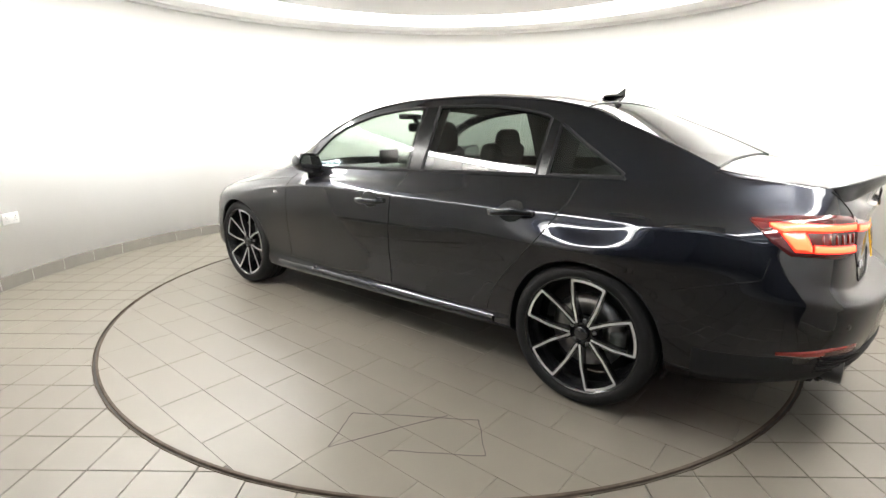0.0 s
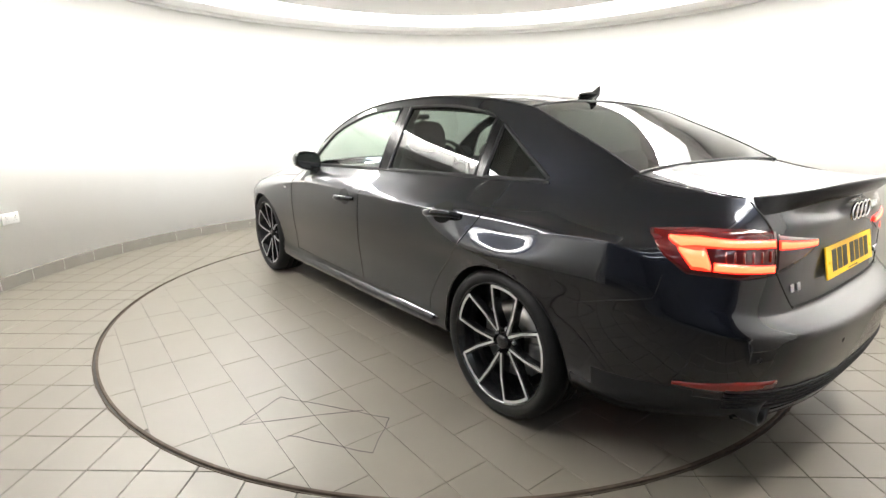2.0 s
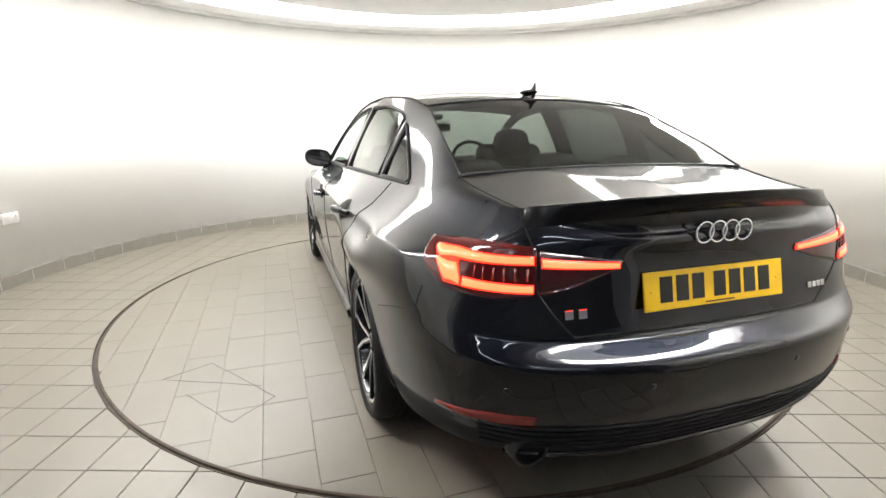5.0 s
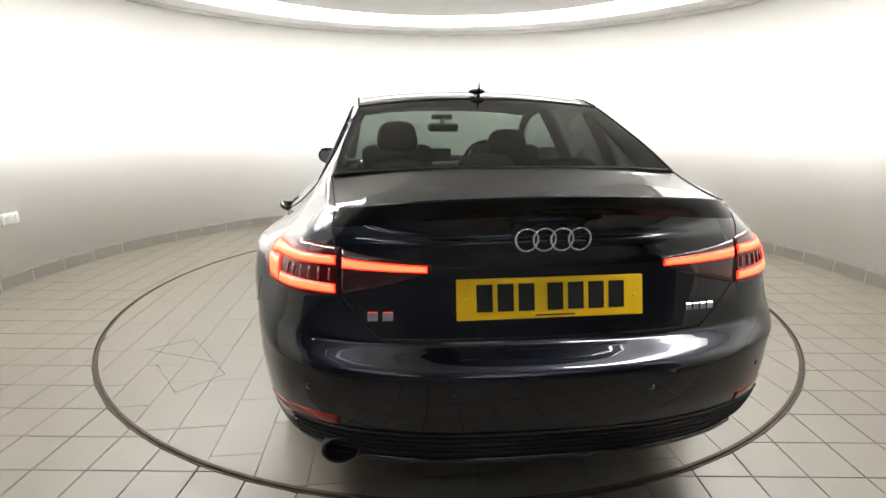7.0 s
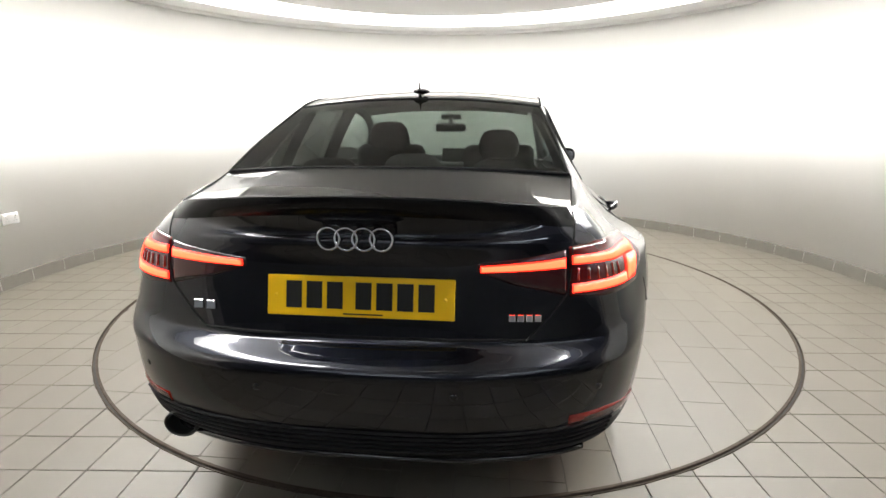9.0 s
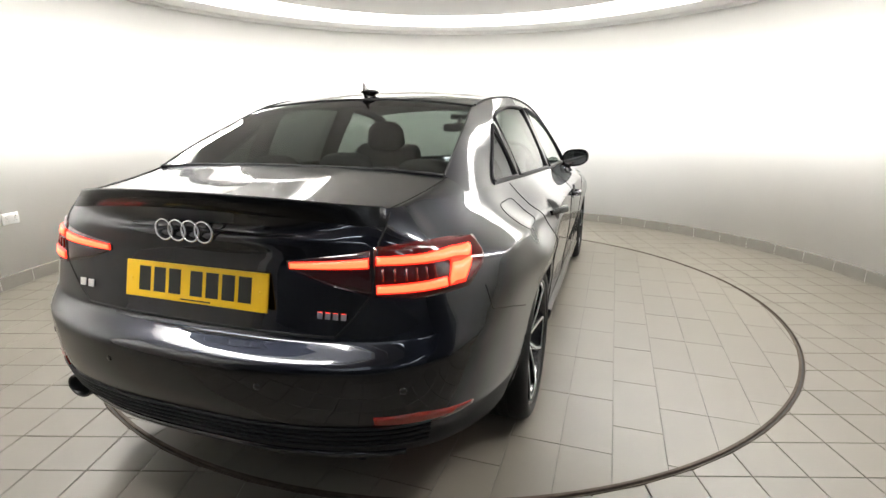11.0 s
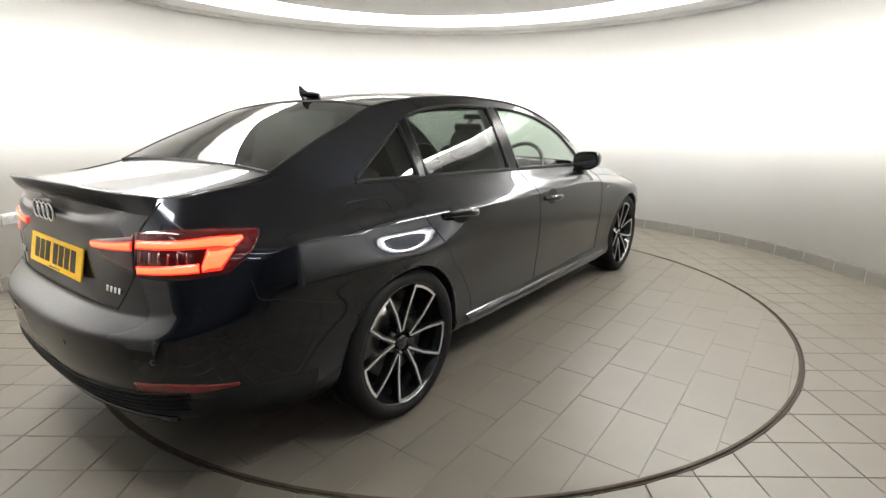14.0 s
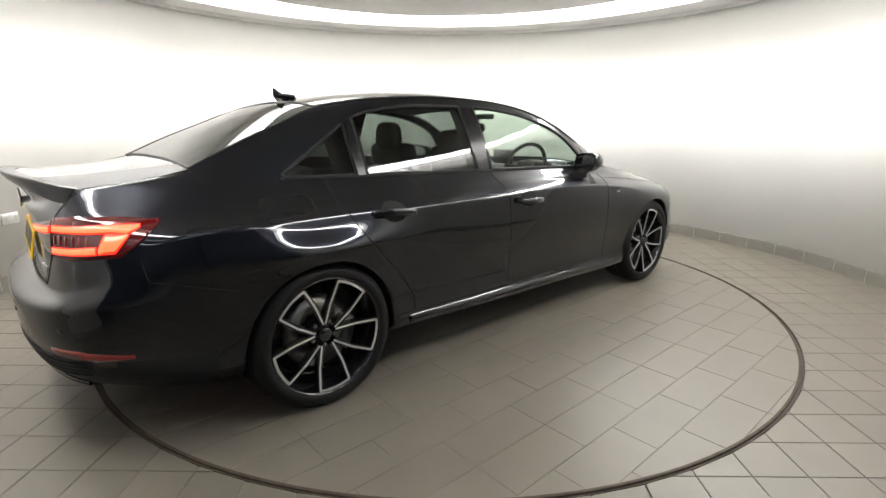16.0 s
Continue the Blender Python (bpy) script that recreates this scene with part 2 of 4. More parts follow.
def pchip(x, y, t):
    """Monotone cubic through (x, y), at the array t."""
    x, y, t = np.asarray(x, float), np.asarray(y, float), np.asarray(t, float)
    h, dl = np.diff(x), np.diff(y) / np.diff(x)
    m = np.zeros_like(y)
    m[0], m[-1] = dl[0], dl[-1]
    for k in range(1, len(x) - 1):
        if dl[k - 1] * dl[k] > 0:
            w1, w2 = 2 * h[k] + h[k - 1], h[k] + 2 * h[k - 1]
            m[k] = (w1 + w2) / (w1 / dl[k - 1] + w2 / dl[k])
    i = np.clip(np.searchsorted(x, t) - 1, 0, len(x) - 2)
    u = (t - x[i]) / h[i]
    return ((1 + 2 * u) * (1 - u) ** 2 * y[i] + u * (1 - u) ** 2 * h[i] * m[i] + u * u * (3 - 2 * u) * y[i + 1] + u * u * (u - 1) * h[i] * m[i + 1])


LEVELS = np.arange(NV + 1)


def column(s, v):
    """Points of the body side at perimeter s for the array of levels v."""
    p = cat(PLAN_A, s, 1)
    q, r = cat(PLAN_A, min(s + 0.02, NS), 1), cat(PLAN_A, max(s - 0.02, 0), 1)
    t = q - r
    n = np.array([t[1], -t[0]]) / np.hypot(*t)
    if s < 0.02:
        n = np.array([0.0, -1.0])
    if s > NS - 0.02:
        n = np.array([0.0, 1.0])
    z, o = pchip(LEVELS, cat(ZT, s), v), pchip(LEVELS, cat(OT, s), v)
    # swollen wheel arches
    o = o + 0.029 * np.exp(-((p[1] - AX_R) / 0.40) ** 2 - ((z - 0.73) / 0.075) ** 2)
    o = o + 0.014 * np.exp(-((p[1] - AX_F) / 0.36) ** 2 - ((z - 0.70) / 0.085) ** 2)
    return np.stack([p[0] + n[0] * o, p[1] + n[1] * o, z], -1)


def at_sz(s, z, off=0.0):
    """Point at perimeter s and height z, pushed out by off."""
    side = -1 if s < 0 else 1
    s = abs(s)
    vv = np.linspace(0, NV, 121)
    c = column(s, vv)
    v = np.interp(z, c[:, 2], vv)
    p = column(s, np.array([v]))[0]
    e = 0.01
    a, b = column(min(s + e, NS), np.array([v]))[0], column(max(s - e, 0), np.array([v]))[0]
    c2, d2 = column(s, np.array([min(v + 0.02, NV)]))[0], column(s, np.array([max(v - 0.02, 0)]))[0]
    n = np.cross(a - b, c2 - d2)
    n = n / (np.linalg.norm(n) or 1)
    if s < 1e-6:
        n[0] = 0
    p = p + n * off
    return Vector((side * p[0], p[1], p[2]))


_S = np.linspace(0, NS, 721)
_P = np.array([cat(PLAN_A, s, 1) for s in _S])


def s_y(y):
    """Perimeter coordinate of the side at length y."""
    return float(np.interp(y, _P[:, 1], _S))


def s_x(x):
    """Perimeter coordinate of the tail at half width x."""
    k = _S <= 7
    return float(np.interp(x, _P[k, 0], _S[k]))


_T = np.array([column(s, np.array([float(NV)]))[0] for s in _S])


def top_edge(s):
    return np.array([np.interp(s, _S, _T[:, i]) for i in range(3)])


def belt(y):
    """Half width and height of the waistline at y."""
    k = (_S > 4.5) & (_S < 13)
    return float(np.interp(y, _T[k, 1], _T[k, 0])), float(np.interp(y, _T[k, 1], _T[k, 2]))


# upper body lines
RY = (-1.887, -1.7, -1.5, -1.3, -1.0, -0.6, -0.25, 0.0, 0.2, 0.4, 0.6, 0.9)
RX = (0.610, 0.593, 0.570, 0.547, 0.562, 0.574, 0.578, 0.588, 0.605, 0.632, 0.665, 0.72)
RZ = (1.064, 1.150, 1.231, 1.306, 1.353, 1.372, 1.361, 1.334, 1.290, 1.215, 1.108, 0.925)
GY = (-1.56, -1.35, -1.17, -1.05, -0.7, -0.36, 0.0, 0.2, 0.4, 0.60)
GZ = (1.012, 1.138, 1.248, 1.287, 1.322, 1.320, 1.288, 1.240, 1.160, 0.955)


def rail(y):
    return float(pchip(RY, RX, [y])[0]), float(pchip(RY, RZ, [y])[0])


def dlo(y):
    return float(pchip(GY, GZ, [y])[0])


def side_pt(y, z, off=0.0, sgn=1):
    xb, zb = belt(y)
    xr, zr = rail(y)
    w = (z - zb) / max(zr - zb, 1e-4)
    x = xb + (xr - xb) * w + float(np.interp(y, (-1.85, -1.5, -1.15), (0.0, 0.012, 0.05))) * w * (1 - w)
    d = math.hypot(zr - zb, xb - xr) or 1
    return Vector((sgn * (x + off * (zr - zb) / d), y, z + off * (xb - xr) / d))


def crown(y):
    return float(pchip((-1.35, -1.27, -0.95, -0.5, -0.1, 0.1, 0.2, 0.3), (1.318, 1.341, 1.392, 1.421, 1.411, 1.386, 1.364, 1.332), [y])[0])


def top_pt(u, y, off=0.0):
    xr, zr = rail(y)
    return Vector((u * xr, y, zr + (crown(y) - zr) * (1 - abs(u) ** 2.3) + off))


def head_f(u):
    return 0.235 - 0.13 * abs(u) ** 2


def head_r(u):
    return -1.268 - 0.03 * abs(u) ** 2


def coons(c0, c1, d0, d1, nu, nv):
    """Grid between curves c0(u), c1(u) at v = 0 and 1 and d0(v), d1(v) at u = 0 and 1."""
    A, B, C, D = c0(0), c0(1), c1(0), c1(1)
    out = []
    for j in range(nv + 1):
        v = j / nv
        row = []
        for i in range(nu + 1):
            u = i / nu
            row.append((1 - v) * c0(u) + v * c1(u) + (1 - u) * d0(v) + u * d1(v)
                       - ((1 - u) * (1 - v) * A + u * (1 - v) * B + (1 - u) * v * C + u * v * D))
        out.append(row)
    return out


def grid_bm(rows, bm=None, mirror=False, flip=False):
    bm = bm or bmesh.new()
    for sg in ((1, -1) if mirror else (1,)):
        vs = [[bm.verts.new((sg * p[0], p[1], p[2])) for p in r] for r in rows]
        for j in range(len(vs) - 1):
            for i in range(len(vs[0]) - 1):
                q = (vs[j][i], vs[j][i + 1], vs[j + 1][i + 1], vs[j + 1][i])
                if (sg < 0) != flip:
                    q = q[::-1]
                bm.faces.new(q)
    return bm


def weld(bm, d=0.0004):
    bmesh.ops.remove_doubles(bm, verts=bm.verts, dist=d)
    return bm


def tube(bm, pts, r, n=6, closed=False):
    """A round strip along points."""
    pts = [Vector(p) for p in pts]
    rings = []
    k = len(pts)
    for i, p in enumerate(pts):
        a = pts[(i - 1) % k] if closed or i > 0 else p
        b = pts[(i + 1) % k] if closed or i < k - 1 else p
        t = (b - a).normalized()
        up = Vector((0, 0, 1)) if abs(t.z) < 0.9 else Vector((1, 0, 0))
        x = t.cross(up).normalized()
        y = t.cross(x)
        rings.append([bm.verts.new(p + (x * math.cos(2 * math.pi * j / n) + y * math.sin(2 * math.pi * j / n)) * r) for j in range(n)])
    for i in range(k if closed else k - 1):
        p, q = rings[i], rings[(i + 1) % k]
        for j in range(n):
            bm.faces.new((p[j], q[j], q[(j + 1) % n], p[(j + 1) % n]))
    if not closed:
        bm.faces.new(rings[0][::-1])
        bm.faces.new(rings[-1])
    return bm


# car materials
M_PAINT = mat("dark_blue_paint", (0.0082, 0.0094, 0.0142), 0.32, 1.0, coat=1.0, var=0.05, scale=900)
M_PAINT.node_tree.nodes["Principled BSDF"].inputs["Coat IOR"].default_value = 1.53
M_GLOSSBLACK = mat("gloss_black", (0.008, 0.008, 0.009), 0.12, coat=0.6)
M_BLACKTRIM = mat("black_trim", (0.008, 0.008, 0.009), 0.5, spec=0.25, var=0.1, scale=60)
M_PILLAR = mat("satin_black", (0.005, 0.005, 0.0055), 0.2, spec=0.25, var=0.05, scale=50)
M_MATTE = mat("matte_black_plastic", (0.010, 0.010, 0.011), 0.62, spec=0.3, var=0.12, scale=40, bump=0.08, bscale=300)
M_GAP = mat("panel_gap", (0.003, 0.003, 0.003), 0.9)
M_TYRE = mat("tyre_rubber", (0.0065, 0.0065, 0.0065), 0.6, var=0.15, scale=30, bump=0.06, bscale=120, spec=0.22)
M_ALLOY = mat("machined_alloy", (0.72, 0.72, 0.73), 0.45, 1.0, var=0.04, scale=60)
M_RIMBLACK = mat("black_alloy", (0.01, 0.01, 0.011), 0.2, 0.3, coat=0.5)
M_DISC = mat("brake_disc_steel", (0.30, 0.29, 0.28), 0.35, 1.0, var=0.1, scale=40)
M_CALIPER = mat("caliper_grey", (0.22, 0.22, 0.22), 0.45, 0.6, var=0.1)
M_CHROME = mat("chrome", (0.78, 0.79, 0.80), 0.08, 1.0)
M_PLATE = mat("yellow_plate", (0.80, 0.48, 0.006), 0.35, var=0.02, scale=5)
M_PLATEBLACK = mat("plate_black", (0.008, 0.008, 0.008), 0.4)
M_REDLENS = mat("dark_red_lens", (0.07, 0.003, 0.003), 0.08, coat=0.5)
M_LIDLENS = mat("dark_lid_lens", (0.035, 0.002, 0.0022), 0.08, coat=1.0)
M_REFLECTOR = mat("red_reflector", (0.16, 0.007, 0.004), 0.18, coat=1.0, var=0.1, scale=200)
M_GLOW = mat("lit_red_lamp", (0.5, 0.02, 0.01), 0.3, emit=(1.0, 0.020, 0.007), estr=3.5, var=0.02, scale=60)
M_CORE = mat("lit_lamp_core", (0.5, 0.05, 0.02), 0.3, emit=(1.0, 0.080, 0.030), estr=5.2, var=0.02, scale=60)
M_HEADLAMP = mat("lit_headlamp", (0.8, 0.8, 0.8), 0.2, emit=(0.86, 0.93, 1.0), estr=130.0)
M_CLOTH = mat("dark_seat_leather", (0.007, 0.0068, 0.0066), 0.6, var=0.15, scale=30, bump=0.08, bscale=200)
M_CABIN = mat("dark_cabin_plastic", (0.010, 0.0095, 0.009), 0.6, var=0.1, scale=20)
M_HEADLINER = mat("grey_headliner", (0.10, 0.097, 0.092), 0.9, var=0.05, scale=30)


def glass(name, tint):
    m = bpy.data.materials.new(name)
    m.use_nodes = True
    nt = m.node_tree
    nt.nodes.remove(nt.nodes["Principled BSDF"])
    tr = nt.nodes.new("ShaderNodeBsdfTransparent")
    tr.inputs[0].default_value = (*tint, 1)
    gl = nt.nodes.new("ShaderNodeBsdfGlossy")
    gl.inputs["Roughness"].default_value = 0.0
    lw = nt.nodes.new("ShaderNodeLayerWeight")
    lw.inputs["Blend"].default_value = 0.5
    pw = nt.nodes.new("ShaderNodeMath")
    pw.operation, pw.inputs[1].default_value = "POWER", 4.5
    ma = nt.nodes.new("ShaderNodeMath")
    ma.operation, ma.inputs[1].default_value, ma.inputs[2].default_value = "MULTIPLY_ADD", 0.9, 0.05
    mx = nt.nodes.new("ShaderNodeMixShader")
    nt.links.new(lw.outputs["Facing"], pw.inputs[0])
    nt.links.new(pw.outputs[0], ma.inputs[0])
    nt.links.new(ma.outputs[0], mx.inputs[0])
    nt.links.new(tr.outputs[0], mx.inputs[1])
    nt.links.new(gl.outputs[0], mx.inputs[2])
    nt.links.new(mx.outputs[0], nt.nodes["Material Output"].inputs[0])
    return m


M_GLASS = glass("clear_glass", (0.70, 0.78, 0.72))
M_TINT = glass("tinted_glass", (0.19, 0.215, 0.20))

car = new("car")
tagged(car, "glossy dark blue saloon car with red rear lamps lit", "car")

# ---- lower body shell, split into panels ----
ARCH_R = 0.354


def in_arch(y, z):
    return min(math.hypot(y - AX_R, z - HUB_Z), math.hypot(y - AX_F, z - HUB_Z))


LID_PTS = ((0.475, 0.60), (0.475, 0.658), (0.535, 0.72), (0.590, 0.79), (0.610, 0.92), (0.650, 1.06))


def lid_x(z):
    return float(np.interp(z, [p[1] for p in LID_PTS], [p[0] for p in LID_PTS]))


def door_rear_y(z):
    """Rear edge of the back door, which follows the wheel arch."""
    return float(np.interp(z, (0.19, 0.34, 0.42, 0.55, 0.74, 0.88, 1.02), (-0.99, -0.985, -1.005, -1.10, -1.275, -1.355, -1.375)))


DOOR_MID, DOOR_FRONT = -0.345, 0.69


def bumper_top(s):
    """Upper edge of the rear bumper round the tail, s as perimeter coordinate."""
    return float(np.interp(s, (0, s_x(0.47), s_x(0.56), s_x(0.70), s_y(-2.12), s_y(-1.84)), (0.648, 0.655, 0.665, 0.68, 0.70, 0.62)))


def panel_of(s, z, y):
    if s < 6.8 and y < -1.60:
        if z < bumper_top(s):
            return "rear_valance" if z < 0.375 + 0.03 * min(1, s / 4) and s < 5.3 else "rear_bumper"
        if s < s_x(lid_x(z)):
            return "boot_lid"
        return "rear_wing"
    if s > s_y(1.45) and (z < 0.56 or y > 1.9):
        return "front_bumper"
    if y > DOOR_FRONT:
        return "front_wing" if z > 0.325 or y > 0.95 else "sill"
    if z < 0.315 and y > -1.08:
        return "sill"
    if y > DOOR_MID:
        return "front_door"
    if y > door_rear_y(z):
        return "rear_door"
    return "rear_wing"


def build_shell():
    ns, sub = 430, 4
    svals = np.concatenate([np.linspace(0, 5, 130, endpoint=False), np.linspace(5, 14, 260, endpoint=False), np.linspace(14, NS, 60)])
    vv = np.linspace(0, NV, NV * sub + 1)
    P = np.array([column(s, vv) for s in svals])
    nr, nc = len(vv), len(svals)
    # pull the points next to the wheel arches onto the arch circle
    for i in range(nc):
        for j in range(nr):
            for ay in (AX_R, AX_F):
                dy, dz = P[i, j, 1] - ay, P[i, j, 2] - HUB_Z
                r = math.hypot(dy, dz)
                if svals[i] > 5 and svals[i] < 14.2 and abs(r - ARCH_R) < 0.012:
                    P[i, j, 1], P[i, j, 2] = ay + dy / r * ARCH_R, HUB_Z + dz / r * ARCH_R
    du, dv = np.gradient(P, axis=0), np.gradient(P, axis=1)
    N = np.cross(du, dv)
    N /= np.linalg.norm(N, axis=2, keepdims=True) + 1e-12
    N[0, :, 0] = 0
    N[-1, :, 0] = 0
    groups = {}
    for i in range(nc - 1):
        for j in range(nr - 1):
            c = (P[i, j] + P[i + 1, j] + P[i + 1, j + 1] + P[i, j + 1]) / 4
            s = (svals[i] + svals[i + 1]) / 2
            if 5 < s < 14.2 and in_arch(c[1], c[2]) < ARCH_R - 0.002:
                continue
            groups.setdefault(panel_of(s, c[2], c[1]), []).append((i, j))
    for key, cells in groups.items():
        whole = key in ("rear_bumper", "rear_valance", "boot_lid", "front_bumper")
        for sides in ([(1, -1)] if whole else [(1,), (-1,)]):
            idx, verts, norms, faces = {}, [], [], []

            def vert(i, j, sg):
                k = (i, j, sg if P[i, j, 0] > 1e-5 else 1)
                if k not in idx:
                    idx[k] = len(verts)
                    verts.append((sg * P[i, j, 0], P[i, j, 1], P[i, j, 2]))
                    norms.append((sg * N[i, j, 0], N[i, j, 1], N[i, j, 2]))
                return idx[k]
            for i, j in cells:
                for sg in sides:
                    q = [vert(i, j, sg), vert(i + 1, j, sg), vert(i + 1, j + 1, sg), vert(i, j + 1, sg)]
                    if len(set(q)) > 2:
                        faces.append(q if sg > 0 else q[::-1])
            me = bpy.data.meshes.new(key)
            me.from_pydata(verts, [], faces)
            me.materials.append(M_MATTE if key == "rear_valance" else M_PAINT)
            me.shade_smooth()
            me.normals_split_custom_set_from_vertices(norms)
            ob = new(key, me)
            ob.parent = car
            if key == "rear_valance":
                tagged(ob, label="matte black lower valance")
            PANELS[(key, sides[0])] = ob


PANELS = {}
build_shell()


# boot deck and bonnet
def arr(f):
    return lambda t: np.array(f(t), float)


S_C = s_x(0.66)
S_B = s_y(-1.89)
rear_c, lip_e = top_edge(0), top_edge(S_C)
DECK_Y, DECK_X, DECK_Z = -1.875, 0.618, 1.055


def deck_side(v):
    p, q = lip_e, np.array((DECK_X, DECK_Y - 0.012, DECK_Z))
    return p + (q - p) * v + np.array((0, 0, -0.006 * 4 * v * (1 - v)))


side_in = deck_side
deck = coons(arr(lambda u: top_edge(S_C * u)), arr(lambda u: (DECK_X * u, DECK_Y - 0.012 * u * u, 1.076 + (DECK_Z - 1.076) * u ** 3)),
             arr(lambda v: (0, rear_c[1] + (DECK_Y - rear_c[1]) * v, rear_c[2] + (1.076 - rear_c[2]) * v - 0.0100 * 4 * v * (1 - v))),
             deck_side, 24, 18)
part("boot_deck", weld(grid_bm(deck, mirror=True, flip=True)), M_PAINT, car)
rows = []
for j in range(25):
    v = j / 24
    a, b = side_in(v), top_edge(S_C + (S_B - S_C) * v)
    rows.append([a + (b - a) * (i / 6) + np.array((0, 0, 0.008 * 4 * (i / 6) * (1 - i / 6) * v)) for i in range(7)])
for sg in (1, -1):
    part("wing_top", grid_bm([[(sg * p[0], p[1], p[2]) for p in r] for r in rows], flip=sg > 0), M_PAINT, car)

# lip spoiler along the tail edge of the lid
rows = []
for s in np.linspace(-s_x(0.635), s_x(0.635), 61):
    e = top_edge(abs(s))
    e = Vector((math.copysign(e[0], s), e[1], e[2]))
    k = 1 - (abs(s) / s_x(0.635)) ** 8
    low = at_sz(s, e.z - 0.045, 0.001)
    mid = at_sz(s, e.z - 0.024, 0.004)
    out = Vector((0.35 * e.x, -1, 0)).normalized()
    rows.append([low, mid + out * 0.004 * k, e + out * 0.010 * k + Vector((0, 0, 0.006 * k)), e + out * 0.008 * k + Vector((0, 0, 0.011 * k)),
                 e - out * 0.012 + Vector((0, 0, 0.0075 * k)), e - out * 0.050 + Vector((0, 0, 0.001))])
part("lip_spoiler", grid_bm(rows), M_PILLAR, car, "dark lip spoiler on the boot lid")

S_F1 = s_y(1.96)
S_F0 = s_y(0.86)
front_c = top_edge(NS)
hood = coons(arr(lambda u: top_edge(NS - (NS - S_F1) * u)), arr(lambda u: (belt(0.86)[0] * u, 1.03 - 0.17 * u * u, 0.955 - 0.035 * u * u)),
             arr(lambda v: (0, front_c[1] + (1.03 - front_c[1]) * v, front_c[2] + (0.955 - front_c[2]) * v + 0.045 * 4 * v * (1 - v))),
             arr(lambda v: top_edge(S_F1 + (S_F0 - S_F1) * v)), 24, 24)
part("bonnet", weld(grid_bm(hood, mirror=True)), M_PAINT, car)

# ---- roof, pillars, glass ----
rows = [[top_pt(u / 12, head_r(u / 12) + (head_f(u / 12) - head_r(u / 12)) * j / 36) for u in range(-12, 13)] for j in range(37)]
roof = part("roof", grid_bm(rows, flip=False), M_PAINT, car)
rows = [[top_pt(u / 12 * 0.95, head_r(u / 12) + 0.02 + (head_f(u / 12) - head_r(u / 12) - 0.04) * j / 12, -0.035) for u in range(-12, 13)] for j in range(13)]
part("headliner", grid_bm(rows, flip=True), M_HEADLINER, car)

for sg in (1, -1):
    rows = []
    for j in range(121):
        y = -1.887 + (0.88 + 1.887) * j / 120
        zb, zr = belt(y)[1], rail(y)[1]
        lo = dlo(y) if -1.56 < y < 0.60 else zb
        lo = min(max(lo, zb), zr - 0.004)
        rows.append([side_pt(y, lo + (zr - lo) * i / 8, 0, sg) for i in range(9)])
    part("pillar_frame", grid_bm(rows, flip=sg < 0), M_PAINT, car)
    # glass panes between black pillars
    for nm, y0, y1, mt in (("front_window", -0.355, 0.585, M_GLASS), ("rear_window", -1.150, -0.455, M_TINT), ("quarter_window", -1.545, -1.205, M_TINT)):
        rows = []
        for j in range(33):
            y = y0 + (y1 - y0) * j / 32
            zb = belt(y)[1] + 0.006
            rows.append([side_pt(y, zb + (max(dlo(y), zb + 0.002) - zb) * i / 8, -0.006, sg) for i in range(9)])
        ob = part(nm, grid_bm(rows, flip=sg < 0), mt, car, "dark tinted glass" if mt is M_TINT else "clear glass")
        ob.visible_shadow = False
        bm = bmesh.new()
        loop = [side_pt(y0 + (y1 - y0) * j / 40, belt(y0 + (y1 - y0) * j / 40)[1] + 0.006, 0.001, sg) for j in range(41)]
        loop += [side_pt(y0 + (y1 - y0) * j / 40, max(dlo(y0 + (y1 - y0) * j / 40), belt(y0 + (y1 - y0) * j / 40)[1] + 0.008), 0.001, sg) for j in range(40, -1, -1)]
        part("window_trim", tube(bm, loop, 0.009, closed=True), M_BLACKTRIM, ob, "black window trim")
    for y0, y1 in ((-0.46, -0.35), (-1.21, -1.145)):
        rows = []
        for j in range(5):
            y = y0 + (y1 - y0) * j / 4
            zb = belt(y)[1]
            rows.append([side_pt(y, zb + (dlo(y) - zb) * i / 8, 0.002, sg) for i in range(9)])
        part("pillar_trim", grid_bm(rows, flip=sg < 0), M_PILLAR, car, "black pillar trim")


for sg in (1, -1):
    for y0, y1 in ((-0.50, -0.30), (-1.30, -1.12)):
        rows = []
        for j in range(7):
            y = y0 + (y1 - y0) * j / 6
            zb, zr = belt(y)[1] - 0.05, rail(y)[1] - 0.02
            dip = 0.030 + 0.022 * math.sin(math.pi * j / 6)
            rows.append([side_pt(y, zb + (zr - zb) * i / 8, -dip, sg) for i in range(9)])
        part("inner_pillar", grid_bm(rows, flip=sg > 0), M_CABIN, car, "dark inner pillar cover")


def rail_pt(y, off=0.0):
    x, z = rail(y)
    return np.array((x, y, z + off))


def screen(c_lo, c_hi, y_lo, y_hi, bulge):
    def d0(v):
        p, q = c_lo(0), c_hi(0)
        return p + (q - p) * v + np.array((0, 0, bulge * 4 * v * (1 - v)))

    def d1(v):
        return rail_pt(y_lo + (y_hi - y_lo) * v, -0.002)
    return coons(c_lo, c_hi, d0, d1, 18, 24)


def hi_r(u):
    return np.array(top_pt(u, head_r(u)), float)


def hi_f(u):
    return np.array(top_pt(u, head_f(u)), float)


